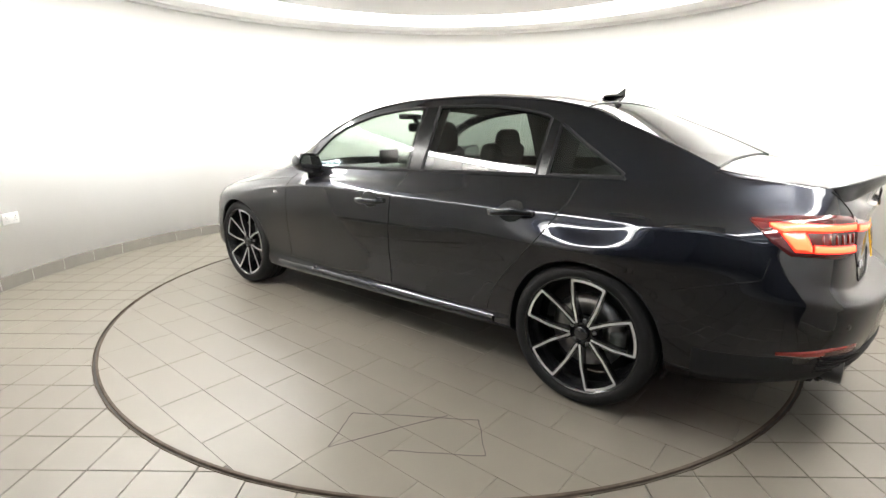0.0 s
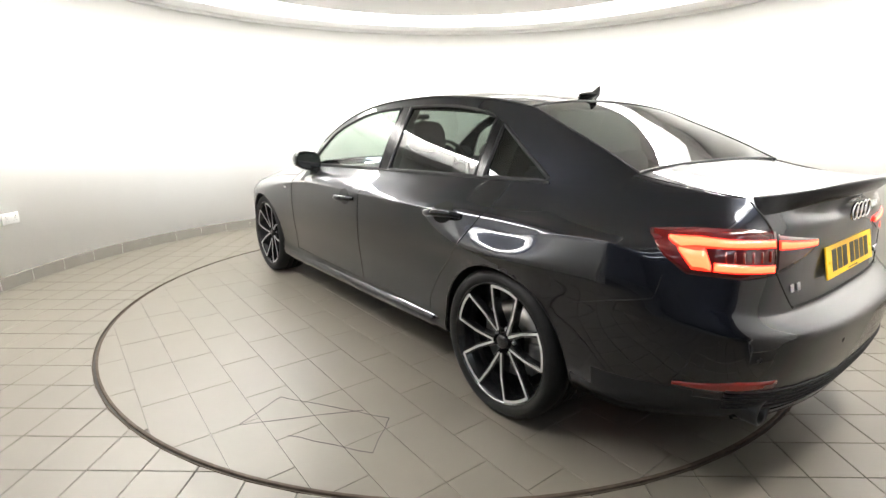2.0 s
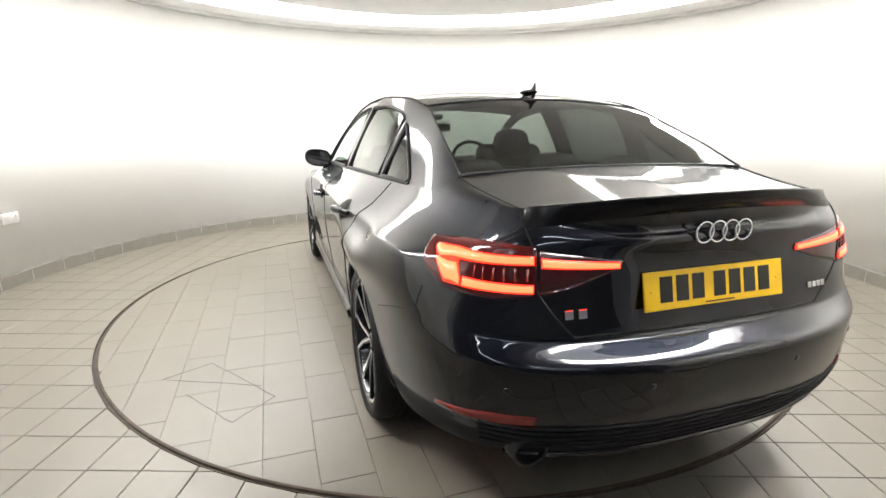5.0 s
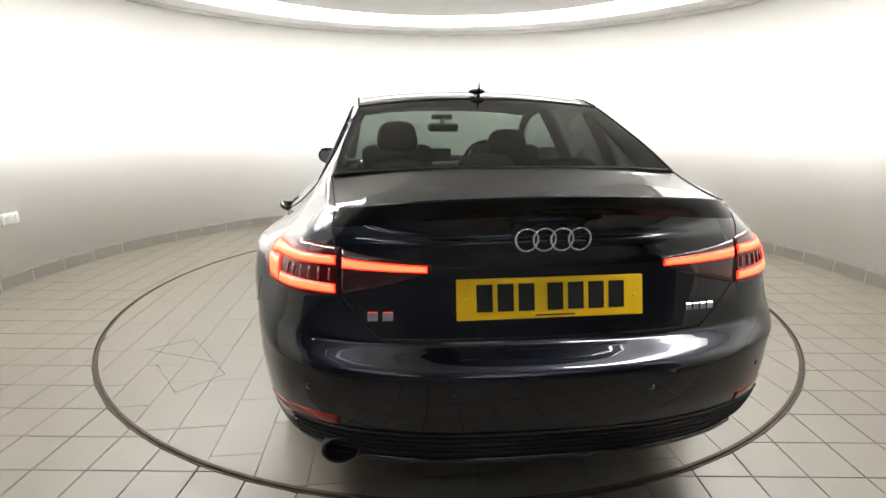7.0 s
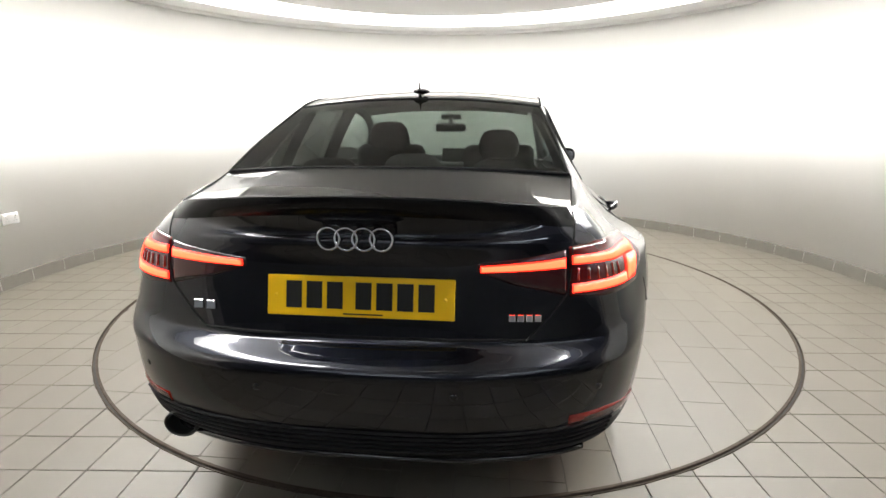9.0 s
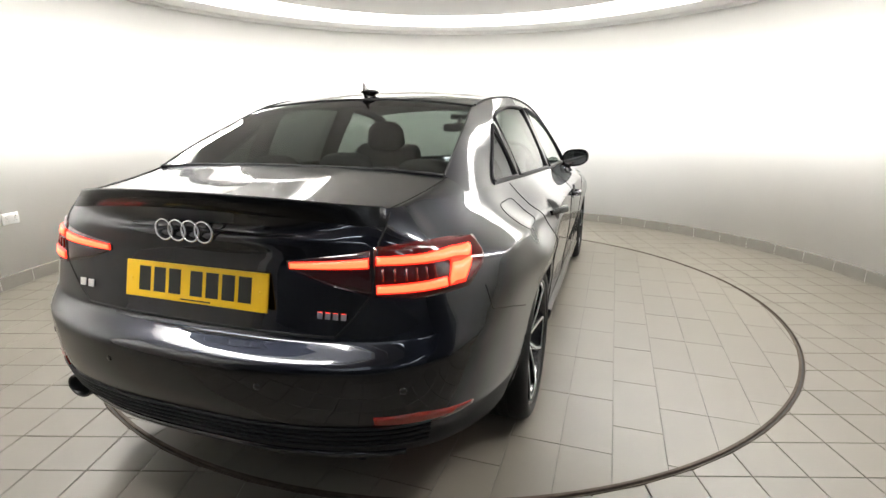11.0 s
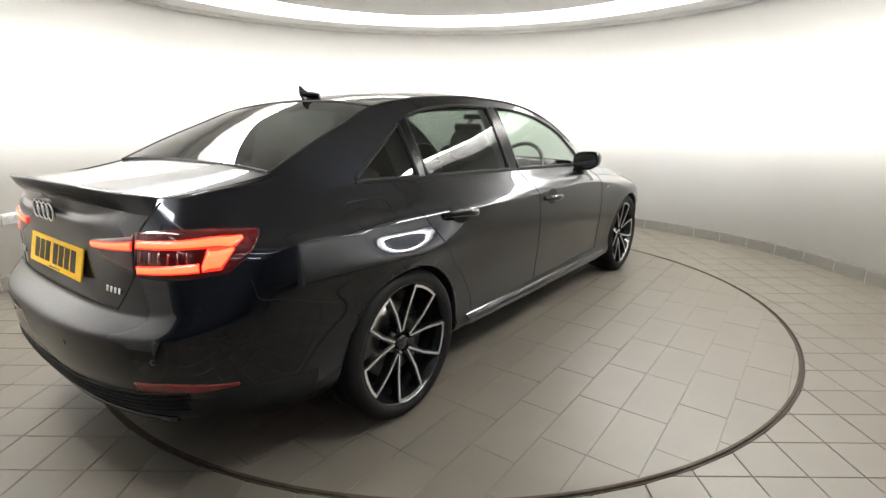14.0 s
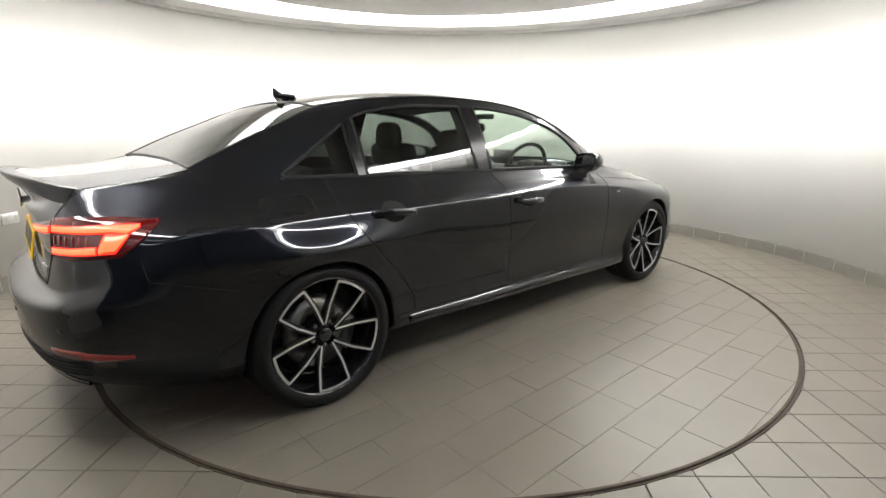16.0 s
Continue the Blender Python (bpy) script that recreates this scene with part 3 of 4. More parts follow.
rows = screen(lambda u: np.array((0.610 * u, -1.872 - 0.015 * u * u, 1.078 - 0.014 * u ** 3)), hi_r, -1.887, head_r(1), 0.014)
rear_screen = part("rear_screen", weld(grid_bm(rows, mirror=True)), M_TINT, car, "dark tinted rear window")
rear_screen.visible_shadow = False
BACK_ROWS = rows
rows = screen(lambda u: np.array((0.72 * u, 1.03 - 0.13 * u * u, 0.955 - 0.025 * u * u)), hi_f, 0.90, head_f(1), 0.03)
windscreen = part("windscreen", weld(grid_bm(rows, mirror=True, flip=True)), M_GLASS, car, "clear windscreen")
windscreen.visible_shadow = False
WIND_ROWS = rows
# dark bands round the screens
for rws, holder, nm in ((BACK_ROWS, rear_screen, "screen_seal"), (WIND_ROWS, windscreen, "screen_seal")):
    for sg in (1, -1):
        part(nm, tube(bmesh.new(), [(sg * r[-1][0], r[-1][1], r[-1][2]) for r in rws], 0.004), M_BLACKTRIM, holder, "black screen seal")
    for k in (0, -1):
        pts = [(-p[0], p[1], p[2]) for p in rws[k][::-1]] + [(p[0], p[1], p[2]) for p in rws[k][1:]]
        part(nm, tube(bmesh.new(), pts, 0.006), M_BLACKTRIM, holder, "black screen seal")
for sg in (1, -1):
    pts = [side_pt(-1.28 + 1.88 * j / 60, rail(-1.28 + 1.88 * j / 60)[1] - 0.001, 0.002, sg) for j in range(61)]
    part("roof_seam", tube(bmesh.new(), pts, 0.005), M_BLACKTRIM, car, "black roof seam")

# ---- wheels, arches, underside ----
TO_X = Matrix.Rotation(radians(90), 4, "Y")


def polar(r, a, h):
    """Point on a wheel: radius, angle in degrees from straight up towards +y, distance outwards."""
    return Vector((h, r * math.sin(radians(a)), r * math.cos(radians(a))))


def prism(bm, ring_a, ring_b):
    va, vb = [bm.verts.new(p) for p in ring_a], [bm.verts.new(p) for p in ring_b]
    n = len(va)
    for i in range(n):
        bm.faces.new((va[i], va[(i + 1) % n], vb[(i + 1) % n], vb[i]))
    bm.faces.new(va[::-1])
    bm.faces.new(vb)
    return bm


def bar(bm, p, q, w0, w1, d0, d1, up):
    """A tapered bar from p to q, w wide, reaching d behind its face along up."""
    p, q, up = Vector(p), Vector(q), Vector(up)
    side = (q - p).cross(up).normalized()
    a = [p + side * w0 / 2, p - side * w0 / 2, p - side * w0 * 0.3 - up * d0, p + side * w0 * 0.3 - up * d0]
    b = [q + side * w1 / 2, q - side * w1 / 2, q - side * w1 * 0.3 - up * d1, q + side * w1 * 0.3 - up * d1]
    return prism(bm, a, b)


def make_wheel(phase):
    wheel = new("wheel")
    wheel.parent = car
    bm = bmesh.new()
    prof = [(0.246, -0.108), (0.262, -0.118), (0.292, -0.123), (0.314, -0.114), (0.325, -0.092), (TYRE_R, -0.05), (TYRE_R, -0.047), (0.321, -0.046),
            (0.321, -0.040), (TYRE_R, -0.039), (TYRE_R, -0.004), (0.321, -0.003), (0.321, 0.003), (TYRE_R, 0.004), (TYRE_R, 0.039), (0.321, 0.040), (0.321, 0.046),
            (TYRE_R, 0.047), (TYRE_R, 0.05), (0.325, 0.092), (0.314, 0.113), (0.300, 0.120), (0.296, 0.1225), (0.290, 0.122), (0.286, 0.1235),
            (0.274, 0.120), (0.268, 0.117), (0.262, 0.113), (0.258, 0.106)]
    part("tyre", revolve(bm, prof, 96, m=TO_X, close=True), M_TYRE, wheel)
    bm = bmesh.new()
    revolve(bm, [(0.258, 0.100), (0.2665, 0.1115), (0.2645, 0.116), (0.259, 0.114), (0.254, 0.100), (0.238, 0.07), (0.222, 0.0), (0.222, -0.10), (0.23, -0.10)], 96, m=TO_X)
    revolve(bm, [(0.0, 0.060), (0.062, 0.060), (0.072, 0.05), (0.075, 0.0), (0.07, -0.02)], 40, m=TO_X)
    part("rim", bm, M_RIMBLACK, wheel, "gloss black alloy rim")
    up = (1, 0, 0)
    for k in range(5):
        a = phase + 72 * k
        for sg in (1, -1):
            apex, mid, end = polar(0.052, a + sg * 6, 0.080), polar(0.15, a + sg * 14.2, 0.094), polar(0.250, a + sg * 19.0, 0.1045)
            bm = bmesh.new()
            bar(bm, apex, mid, 0.030, 0.022, 0.05, 0.04, up)
            bar(bm, mid, end, 0.022, 0.024, 0.04, 0.035, up)
            sp = part("spoke", bm, M_RIMBLACK, wheel, smooth=False)
            bm = bmesh.new()
            lift = Vector((0.0025, 0, 0))
            bar(bm, apex + lift, mid + lift, 0.009, 0.0095, 0.002, 0.002, up)
            bar(bm, mid + lift, end + lift, 0.0095, 0.010, 0.002, 0.002, up)
            part("spoke_edge", bm, M_ALLOY, wheel, "machined silver spoke edge", smooth=False)
        bm = bmesh.new()
        pts = [polar(0.2490, a + 18.6 + 34.8 * i / 10, 0.1085) for i in range(11)]
        for p, q in zip(pts, pts[1:]):
            bar(bm, p, q, 0.0115, 0.0115, 0.004, 0.004, up)
        part("spoke_arc", bm, M_ALLOY, wheel, "machined silver arc", smooth=False)
        bm = bmesh.new()
        revolve(bm, [(0.0, 0.006), (0.008, 0.006), (0.010, 0.0)], 10, m=Matrix.Translation(polar(0.056, a + 36, 0.060)) @ TO_X)
        part("wheel_bolt", bm, M_CALIPER, wheel)
    bm = bmesh.new()
    revolve(bm, [(0.0, 0.086), (0.026, 0.085), (0.033, 0.080), (0.036, 0.05)], 32, m=TO_X)
    part("hub_cap", bm, M_GLOSSBLACK, wheel)
    bm = bmesh.new()
    revolve(bm, [(0.07, 0.0), (0.075, 0.018), (0.165, 0.018), (0.165, -0.008), (0.07, -0.008)], 64, m=TO_X)
    part("brake_disc", bm, M_DISC, wheel, "grey steel brake disc")
    bm = bmesh.new()
    for i in range(6):
        a0 = 80 + i * 9
        prism(bm, [polar(0.115, a0, 0.035), polar(0.178, a0, 0.03), polar(0.178, a0, -0.03), polar(0.115, a0, -0.03)],
              [polar(0.115, a0 + 9, 0.035), polar(0.178, a0 + 9, 0.03), polar(0.178, a0 + 9, -0.03), polar(0.115, a0 + 9, -0.03)])
    part("brake_caliper", weld(bm), M_CALIPER, wheel, "grey brake caliper")
    bm = bmesh.new()
    revolve(bm, [(0.0, -0.045), (0.221, -0.045), (0.221, -0.05)], 40, m=TO_X)
    part("back_plate", bm, M_MATTE, wheel)
    return wheel


for ay in (AX_R, AX_F):
    for sg in (1, -1):
        ph = {(AX_R, 1): -4.5, (AX_R, -1): -29.0, (AX_F, 1): -20.0, (AX_F, -1): -28.0}[(ay, sg)]
        w = make_wheel(ph)
        w.matrix_basis = pose(sg * 0.777, ay, TYRE_R + 0.001, 0, 0, 0 if sg > 0 else 180)
        # wheel housing from the arch edge inwards
        rows, lip = [], []
        for i in range(49):
            a = radians(-22 + 224 * i / 48)
            y, z = ay + ARCH_R * math.cos(a), HUB_Z + ARCH_R * math.sin(a)
            e = at_sz(s_y(y), max(z, 0.20), -0.001)
            rows.append([(sg * e.x, y, z), (sg * (e.x - 0.012), y, z), (sg * (e.x - 0.03), ay + (y - ay) * 1.02, HUB_Z + (z - HUB_Z) * 1.02), (sg * 0.50, ay + (y - ay) * 1.02, HUB_Z + (z - HUB_Z) * 1.02),
                         (sg * 0.50, ay + (y - ay) * 0.2, HUB_Z + (z - HUB_Z) * 0.2)])
            lip.append((sg * (e.x - 0.004), y, z))
        part("wheel_housing", grid_bm(rows, flip=sg < 0), M_MATTE, car, "matte black wheel housing")
        part("arch_lip", tube(bmesh.new(), [p for p in lip if p[2] > 0.215], 0.007), M_PAINT, car)

bm = bmesh.new()
box(bm, 0, -0.15, 0.27, 1.0, 4.3, 0.1, 0.02)
box(bm, 0, -0.07, 0.30, 1.50, 1.9, 0.1, 0.02)
box(bm, 0, -2.12, 0.33, 1.05, 0.34, 0.1, 0.03)
part("underbody", bm, M_MATTE, car, "black underbody")


# ---- seams and trims on the body ----
def sill_z(y):
    return float(cat(ZT, s_y(y))[1])


def line_sz(pts, n=40):
    """Even points along a polyline in (s, z)."""
    ps = np.array(pts, float)
    d = np.concatenate([[0], np.cumsum(np.hypot(*(np.diff(ps, axis=0) * np.array([0.35, 1.0])).T))])
    t = np.linspace(0, d[-1], n)
    return [(float(np.interp(k, d, ps[:, 0])), float(np.interp(k, d, ps[:, 1]))) for k in t]


def seam(pts, sg, n=40, r=0.0026, material=None, name="panel_gap", off=0.0):
    bm = tube(bmesh.new(), [at_sz(sg * s if sg * s != 0 else 0.0, z, off) for s, z in line_sz(pts, n)], r, 5)
    return part(name, bm, material or M_GAP, car, "dark panel gap" if material is None else "")


def patch(s0, s1, lo, hi, off=0.003, ns=24, nz=6, sg=1):
    """A lens or cover on the body between heights lo(s) and hi(s), with turned-in edges."""
    rows = []
    for i in range(-1, ns + 2):
        k = min(max(i / ns, 0), 1)
        s = s0 + (s1 - s0) * k
        a, b = lo(s), hi(s)
        edge = i < 0 or i > ns
        rows.append([at_sz(sg * s, a + (b - a) * min(max(j / nz, 0), 1), -0.006 if edge or j < 0 or j > nz else off) for j in range(-1, nz + 2)])
    return grid_bm(rows, flip=sg < 0)


def ramp(*pts):
    xs, ys = [p[0] for p in pts], [p[1] for p in pts]
    return lambda s: float(np.interp(s, xs, ys))


for sg in (1, -1):
    seam([(s_y(-0.305), 0.330), (s_y(-0.315), 0.55), (s_y(-0.332), 0.75), (s_y(-0.355), 0.90), (s_y(-0.372), 0.97)], sg)
    seam([(s_y(0.715), 0.318), (s_y(0.70), 0.5), (s_y(0.675), 0.75), (s_y(0.655), 0.90)], sg)
    seam([(s_y(door_rear_y(z)), z) for z in np.linspace(0.325, 0.985, 24)], sg, 48)
    seam([(s_y(0.73), 0.320), (s_y(-0.2), 0.320), (s_y(-1.0), 0.325)], sg, 50)
    seam([(s_x(p[0]), p[1]) for p in LID_PTS[1:5]] + [(s_x(0.65), 0.995)], sg, 40, 0.003)
    seam([(s_y(-2.13), 0.775), (s_y(-2.115), 0.70), (s_y(-1.98), 0.665), (s_y(-1.835), 0.62)], sg, 30, 0.0018)
    seam([(s_y(1.45), 0.53), (s_y(1.66), 0.55), (s_y(1.80), 0.60)], sg, 20, 0.002)
    seam([(s_y(0.66), 0.875), (s_y(1.0), 0.845), (s_y(1.45), 0.775), (s_y(1.75), 0.70)], sg, 30, 0.002)
    pts = [side_in(j / 20) + np.array((0, 0, 0.001)) for j in range(21)]
    part("panel_gap", tube(bmesh.new(), [(sg * p[0], p[1], p[2]) for p in pts], 0.0026, 5), M_GAP, car, "dark panel gap")
    # blade along the sill
    bm = bmesh.new()
    rows = [[at_sz(sg * s_y(y), z, o) for z, o in ((sill_z(y), 0.0), (sill_z(y) + 0.010, 0.012), (sill_z(y) + 0.040, 0.014), (sill_z(y) + 0.058, 0.0))] for y in np.linspace(-1.03, 0.86, 50)]
    part("sill_blade", grid_bm(rows, flip=sg < 0), M_PAINT, car)
    # waistline trim
    bm = tube(bmesh.new(), [(sg * (belt(y)[0] + 0.001), y, belt(y)[1] + 0.001) for y in np.linspace(-1.56, 0.62, 70)], 0.0065, 6)
    part("waist_trim", bm, M_BLACKTRIM, car, "black waistline trim")

# lid to bumper gap across the tail
gap = [at_sz(s, bumper_top(abs(s)) + 0.006, 0.0) for s in np.linspace(-s_x(0.475), s_x(0.475), 61)]
part("panel_gap", tube(bmesh.new(), gap, 0.005, 6), M_GAP, car, "dark panel gap")
# fuel flap on the right flank
fl = []
for k in range(48):
    a = 2 * math.pi * k / 48
    c, s_ = math.cos(a), math.sin(a)
    y = -1.583 + 0.116 * math.copysign(abs(c) ** 0.45, c)
    z = 0.895 + 0.045 * math.copysign(abs(s_) ** 0.45, s_)
    fl.append(at_sz(s_y(y), z, 0.0))
part("fuel_flap_gap", tube(bmesh.new(), fl, 0.0022, 5, closed=True), M_GAP, car, "rounded fuel flap outline")

# ---- tail lamps ----
def core(patch_args, sg, lamp):
    """A red light bar with a hotter light guide along its middle."""
    s0, s1, lo, hi, n = patch_args
    part("light_bar", patch(s0, s1, lo, hi, 0.0065, n, 3, sg), M_GLOW, lamp, "lit red light bar")
    d = 0.012
    part("light_guide", patch(s0 + d, s1 - d, lambda q: lo(q) + (hi(q) - lo(q)) * 0.14, lambda q: hi(q) - (hi(q) - lo(q)) * 0.14, 0.008, n, 2, sg), M_CORE, lamp, "bright orange-red light guide")


S_SPLIT = s_x(0.592)
for sg in (1, -1):
    out_hi = ramp((S_SPLIT, 0.912), (s_x(0.70), 0.922), (s_y(-2.2), 0.915), (s_y(-2.06), 0.902))
    out_lo = ramp((S_SPLIT, 0.780), (s_x(0.70), 0.774), (s_y(-2.19), 0.785), (s_y(-2.13), 0.83), (s_y(-2.06), 0.896))
    lamp = part("tail_lamp", patch(S_SPLIT + 0.02, s_y(-2.06), out_lo, out_hi, 0.002, 36, 8, sg), M_REDLENS, car, "dark red lens with lit light bars")
    # lit bars: upper, outer, lower
    up_hi = ramp((S_SPLIT, 0.889), (s_y(-2.21), 0.891), (s_y(-2.125), 0.887))
    up_lo = ramp((S_SPLIT, 0.866), (s_y(-2.21), 0.864), (s_y(-2.165), 0.858), (s_y(-2.125), 0.880))
    core(patch_args=(S_SPLIT + 0.06, s_y(-2.125), up_lo, up_hi, 30), sg=sg, lamp=lamp)
    o_hi = ramp((s_y(-2.255), 0.815), (s_y(-2.235), 0.864), (s_y(-2.165), 0.8605), (s_y(-2.16), 0.860))
    o_lo = ramp((s_y(-2.255), 0.798), (s_y(-2.205), 0.800), (s_y(-2.16), 0.856))
    core(patch_args=(s_y(-2.255), s_y(-2.16), o_lo, o_hi, 16), sg=sg, lamp=lamp)
    l_hi = ramp((S_SPLIT, 0.813), (s_y(-2.262), 0.824))
    l_lo = ramp((S_SPLIT, 0.790), (s_y(-2.262), 0.797))
    core(patch_args=(S_SPLIT + 0.06, s_y(-2.262), l_lo, l_hi, 24), sg=sg, lamp=lamp)
    # row of dim blocks between the bars
    for i in range(6):
        s = S_SPLIT + 0.14 + (s_y(-2.30) - S_SPLIT - 0.1) * i / 5
        part("lamp_rib", patch(s, s + 0.035, lambda q: 0.824, lambda q: 0.856, 0.006, 2, 1, sg), M_REFLECTOR, lamp, "dim red lens rib")
    in_hi = ramp((s_x(0.335), 0.868), (S_SPLIT, 0.906))
    in_lo = ramp((s_x(0.335), 0.846), (s_x(0.44), 0.812), (S_SPLIT, 0.780))
    lamp = part("lid_lamp", patch(s_x(0.335), S_SPLIT - 0.03, in_lo, in_hi, 0.002, 30, 6, sg), M_LIDLENS, car, "dark red lens on the boot lid")
    b_hi = ramp((s_x(0.345), 0.864), (S_SPLIT, 0.886))
    b_lo = ramp((s_x(0.345), 0.846), (S_SPLIT, 0.859))
    core(patch_args=(s_x(0.345), S_SPLIT - 0.05, b_lo, b_hi, 26), sg=sg, lamp=lamp)
    # bumper reflectors and valance
    r_hi = ramp((s_x(0.585), 0.458), (s_x(0.70), 0.460), (s_y(-2.19), 0.436))
    r_lo = ramp((s_x(0.585), 0.424), (s_x(0.70), 0.416), (s_y(-2.19), 0.424))
    part("rear_reflector", patch(s_x(0.585), s_y(-2.19), r_lo, r_hi, 0.003, 26, 3, sg), M_REFLECTOR, car, "unlit red bumper reflector")
    for i, xs in enumerate((0.27, 0.66)):
        c = at_sz(sg * s_x(xs), 0.535, 0.001)
        n = (at_sz(sg * s_x(xs), 0.535, 0.01) - c).normalized()
        m = Matrix.Translation(c) @ n.to_track_quat("Z", "Y").to_matrix().to_4x4()
        part("parking_sensor", revolve(bmesh.new(), [(0.0, 0.0015), (0.008, 0.0015), (0.0095, 0.0), (0.0105, -0.002)], 20, m=m), M_PAINT, car)
    # headlamp at the front corner
    h_hi = ramp((s_y(1.74), 0.655), (15.0, 0.632), (16.3, 0.605))
    h_lo = ramp((s_y(1.74), 0.640), (15.0, 0.560), (16.3, 0.545))
    hl = part("headlamp", patch(s_y(1.74), 16.3, h_lo, h_hi, 0.003, 24, 5, sg), M_GLOSSBLACK, car, "headlamp with lit white strip")
    part("headlamp_beam", patch(15.2, 16.1, ramp((15.2, 0.565), (16.1, 0.552)), ramp((15.2, 0.615), (16.1, 0.594)), 0.006, 8, 3, sg), M_HEADLAMP, hl, "lit white lamp")

# slatted grille band and lip in the valance
for z in (0.345, 0.362, 0.379, 0.396, 0.413):
    pts = [at_sz(s, z + 0.012 * (abs(s) / 3) ** 2, 0.003) for s in np.linspace(-3.1, 3.1, 60)]
    part("valance_slat", tube(bmesh.new(), pts, 0.0045, 6), M_MATTE, car)
pts = [at_sz(s, 0.305 + 0.006 * (abs(s) / 3) ** 2, 0.004) for s in np.linspace(-2.7, 2.7, 70)]
part("valance_lip", tube(bmesh.new(), pts, 0.010, 8), M_GLOSSBLACK, car, "gloss black diffuser lip")
# tailpipe
bm = bmesh.new()
m = Matrix.Translation((-0.580, -2.25, 0.333)) @ Matrix.Rotation(radians(90), 4, "X") @ Matrix.Diagonal((1.45, 1.15, 1, 1))
revolve(bm, [(0.0, 0.02), (0.030, 0.02), (0.031, 0.125), (0.034, 0.132), (0.038, 0.128), (0.038, 0.03)], 36, m=m)
part("tailpipe", bm, mat("dark_pipe", (0.05, 0.05, 0.05), 0.3, 0.9, var=0.1, scale=30), car, "dark metal tailpipe")

# ---- plate and badges ----
PLATE_M = pose(0.005, -2.388, 0.7715, -12.4, 0, 0)
bm = bmesh.new()
box(bm, 0, 0, 0, 0.52, 0.006, 0.111, 0.002)
plate = part("number_plate", bm, M_PLATE, car, "yellow rear number plate with plain black bars", smooth=False, pose_m=PLATE_M)
x = -0.206
for i in range(7):
    bm = bmesh.new()
    box(bm, x + 0.022, -0.0036, 0.003, 0.044, 0.0012, 0.074)
    part("plate_bar", bm, M_PLATEBLACK, plate, smooth=False)
    x += 0.0575 if i != 2 else 0.0800
bm = bmesh.new()
box(bm, 0.01, -0.0034, -0.047, 0.11, 0.0008, 0.004)
part("plate_bar", bm, M_PLATEBLACK, plate, smooth=False)
for xx in (-0.235, 0.235):
    bm = bmesh.new()
    revolve(bm, [(0, 0.003), (0.004, 0.0025), (0.005, 0)], 12, m=Matrix.Translation((xx, -0.003, 0.0)) @ Matrix.Rotation(radians(90), 4, "X"))
    part("plate_screw", bm, M_PLATE, plate)
emblem = new("emblem")
emblem.parent = car
for k in range(4):
    bm = bmesh.new()
    c = at_sz(0.0, 0.935, 0.0)
    m = Matrix.Translation(((k - 1.5) * 0.0475, c.y - 0.013, 0.934)) @ Matrix.Rotation(radians(90), 4, "X")
    revolve(bm, [(0.0300 + 0.0033 * math.cos(t), 0.0045 * math.sin(t)) for t in [2 * math.pi * i / 10 for i in range(10)]], 40, m=m, close=True)
    part("emblem_ring", bm, M_CHROME, emblem, "chrome ring")


def bars(name, x0, count, w, pitch, z, h):
    holder = new(name)
    holder.parent = car
    for i in range(count):
        xx = x0 + i * pitch
        c = at_sz(math.copysign(s_x(abs(xx) + 0.0001), xx), z, 0.0)
        bm = bmesh.new()
        box(bm, 0, 0, 0, w, 0.006, h, 0.0015, 1)
        part("badge_bar", bm, M_CHROME, holder, "plain chrome bar", smooth=False, pose_m=pose(c.x, c.y - 0.003, c.z, -12, 0, 0))


bars("model_badge", -0.498, 2, 0.027, 0.042, 0.727, 0.026)
bars("engine_badge", 0.435, 4, 0.017, 0.024, 0.722, 0.020)
for sg in (1, -1):
    c = at_sz(sg * s_y(0.80), 0.775, 0.001)
    bm = bmesh.new()
    box(bm, c.x, c.y, c.z, 0.004, 0.042, 0.014, 0.001, 1)
    part("wing_badge", bm, M_CHROME, car, "small chrome wing badge", smooth=False)

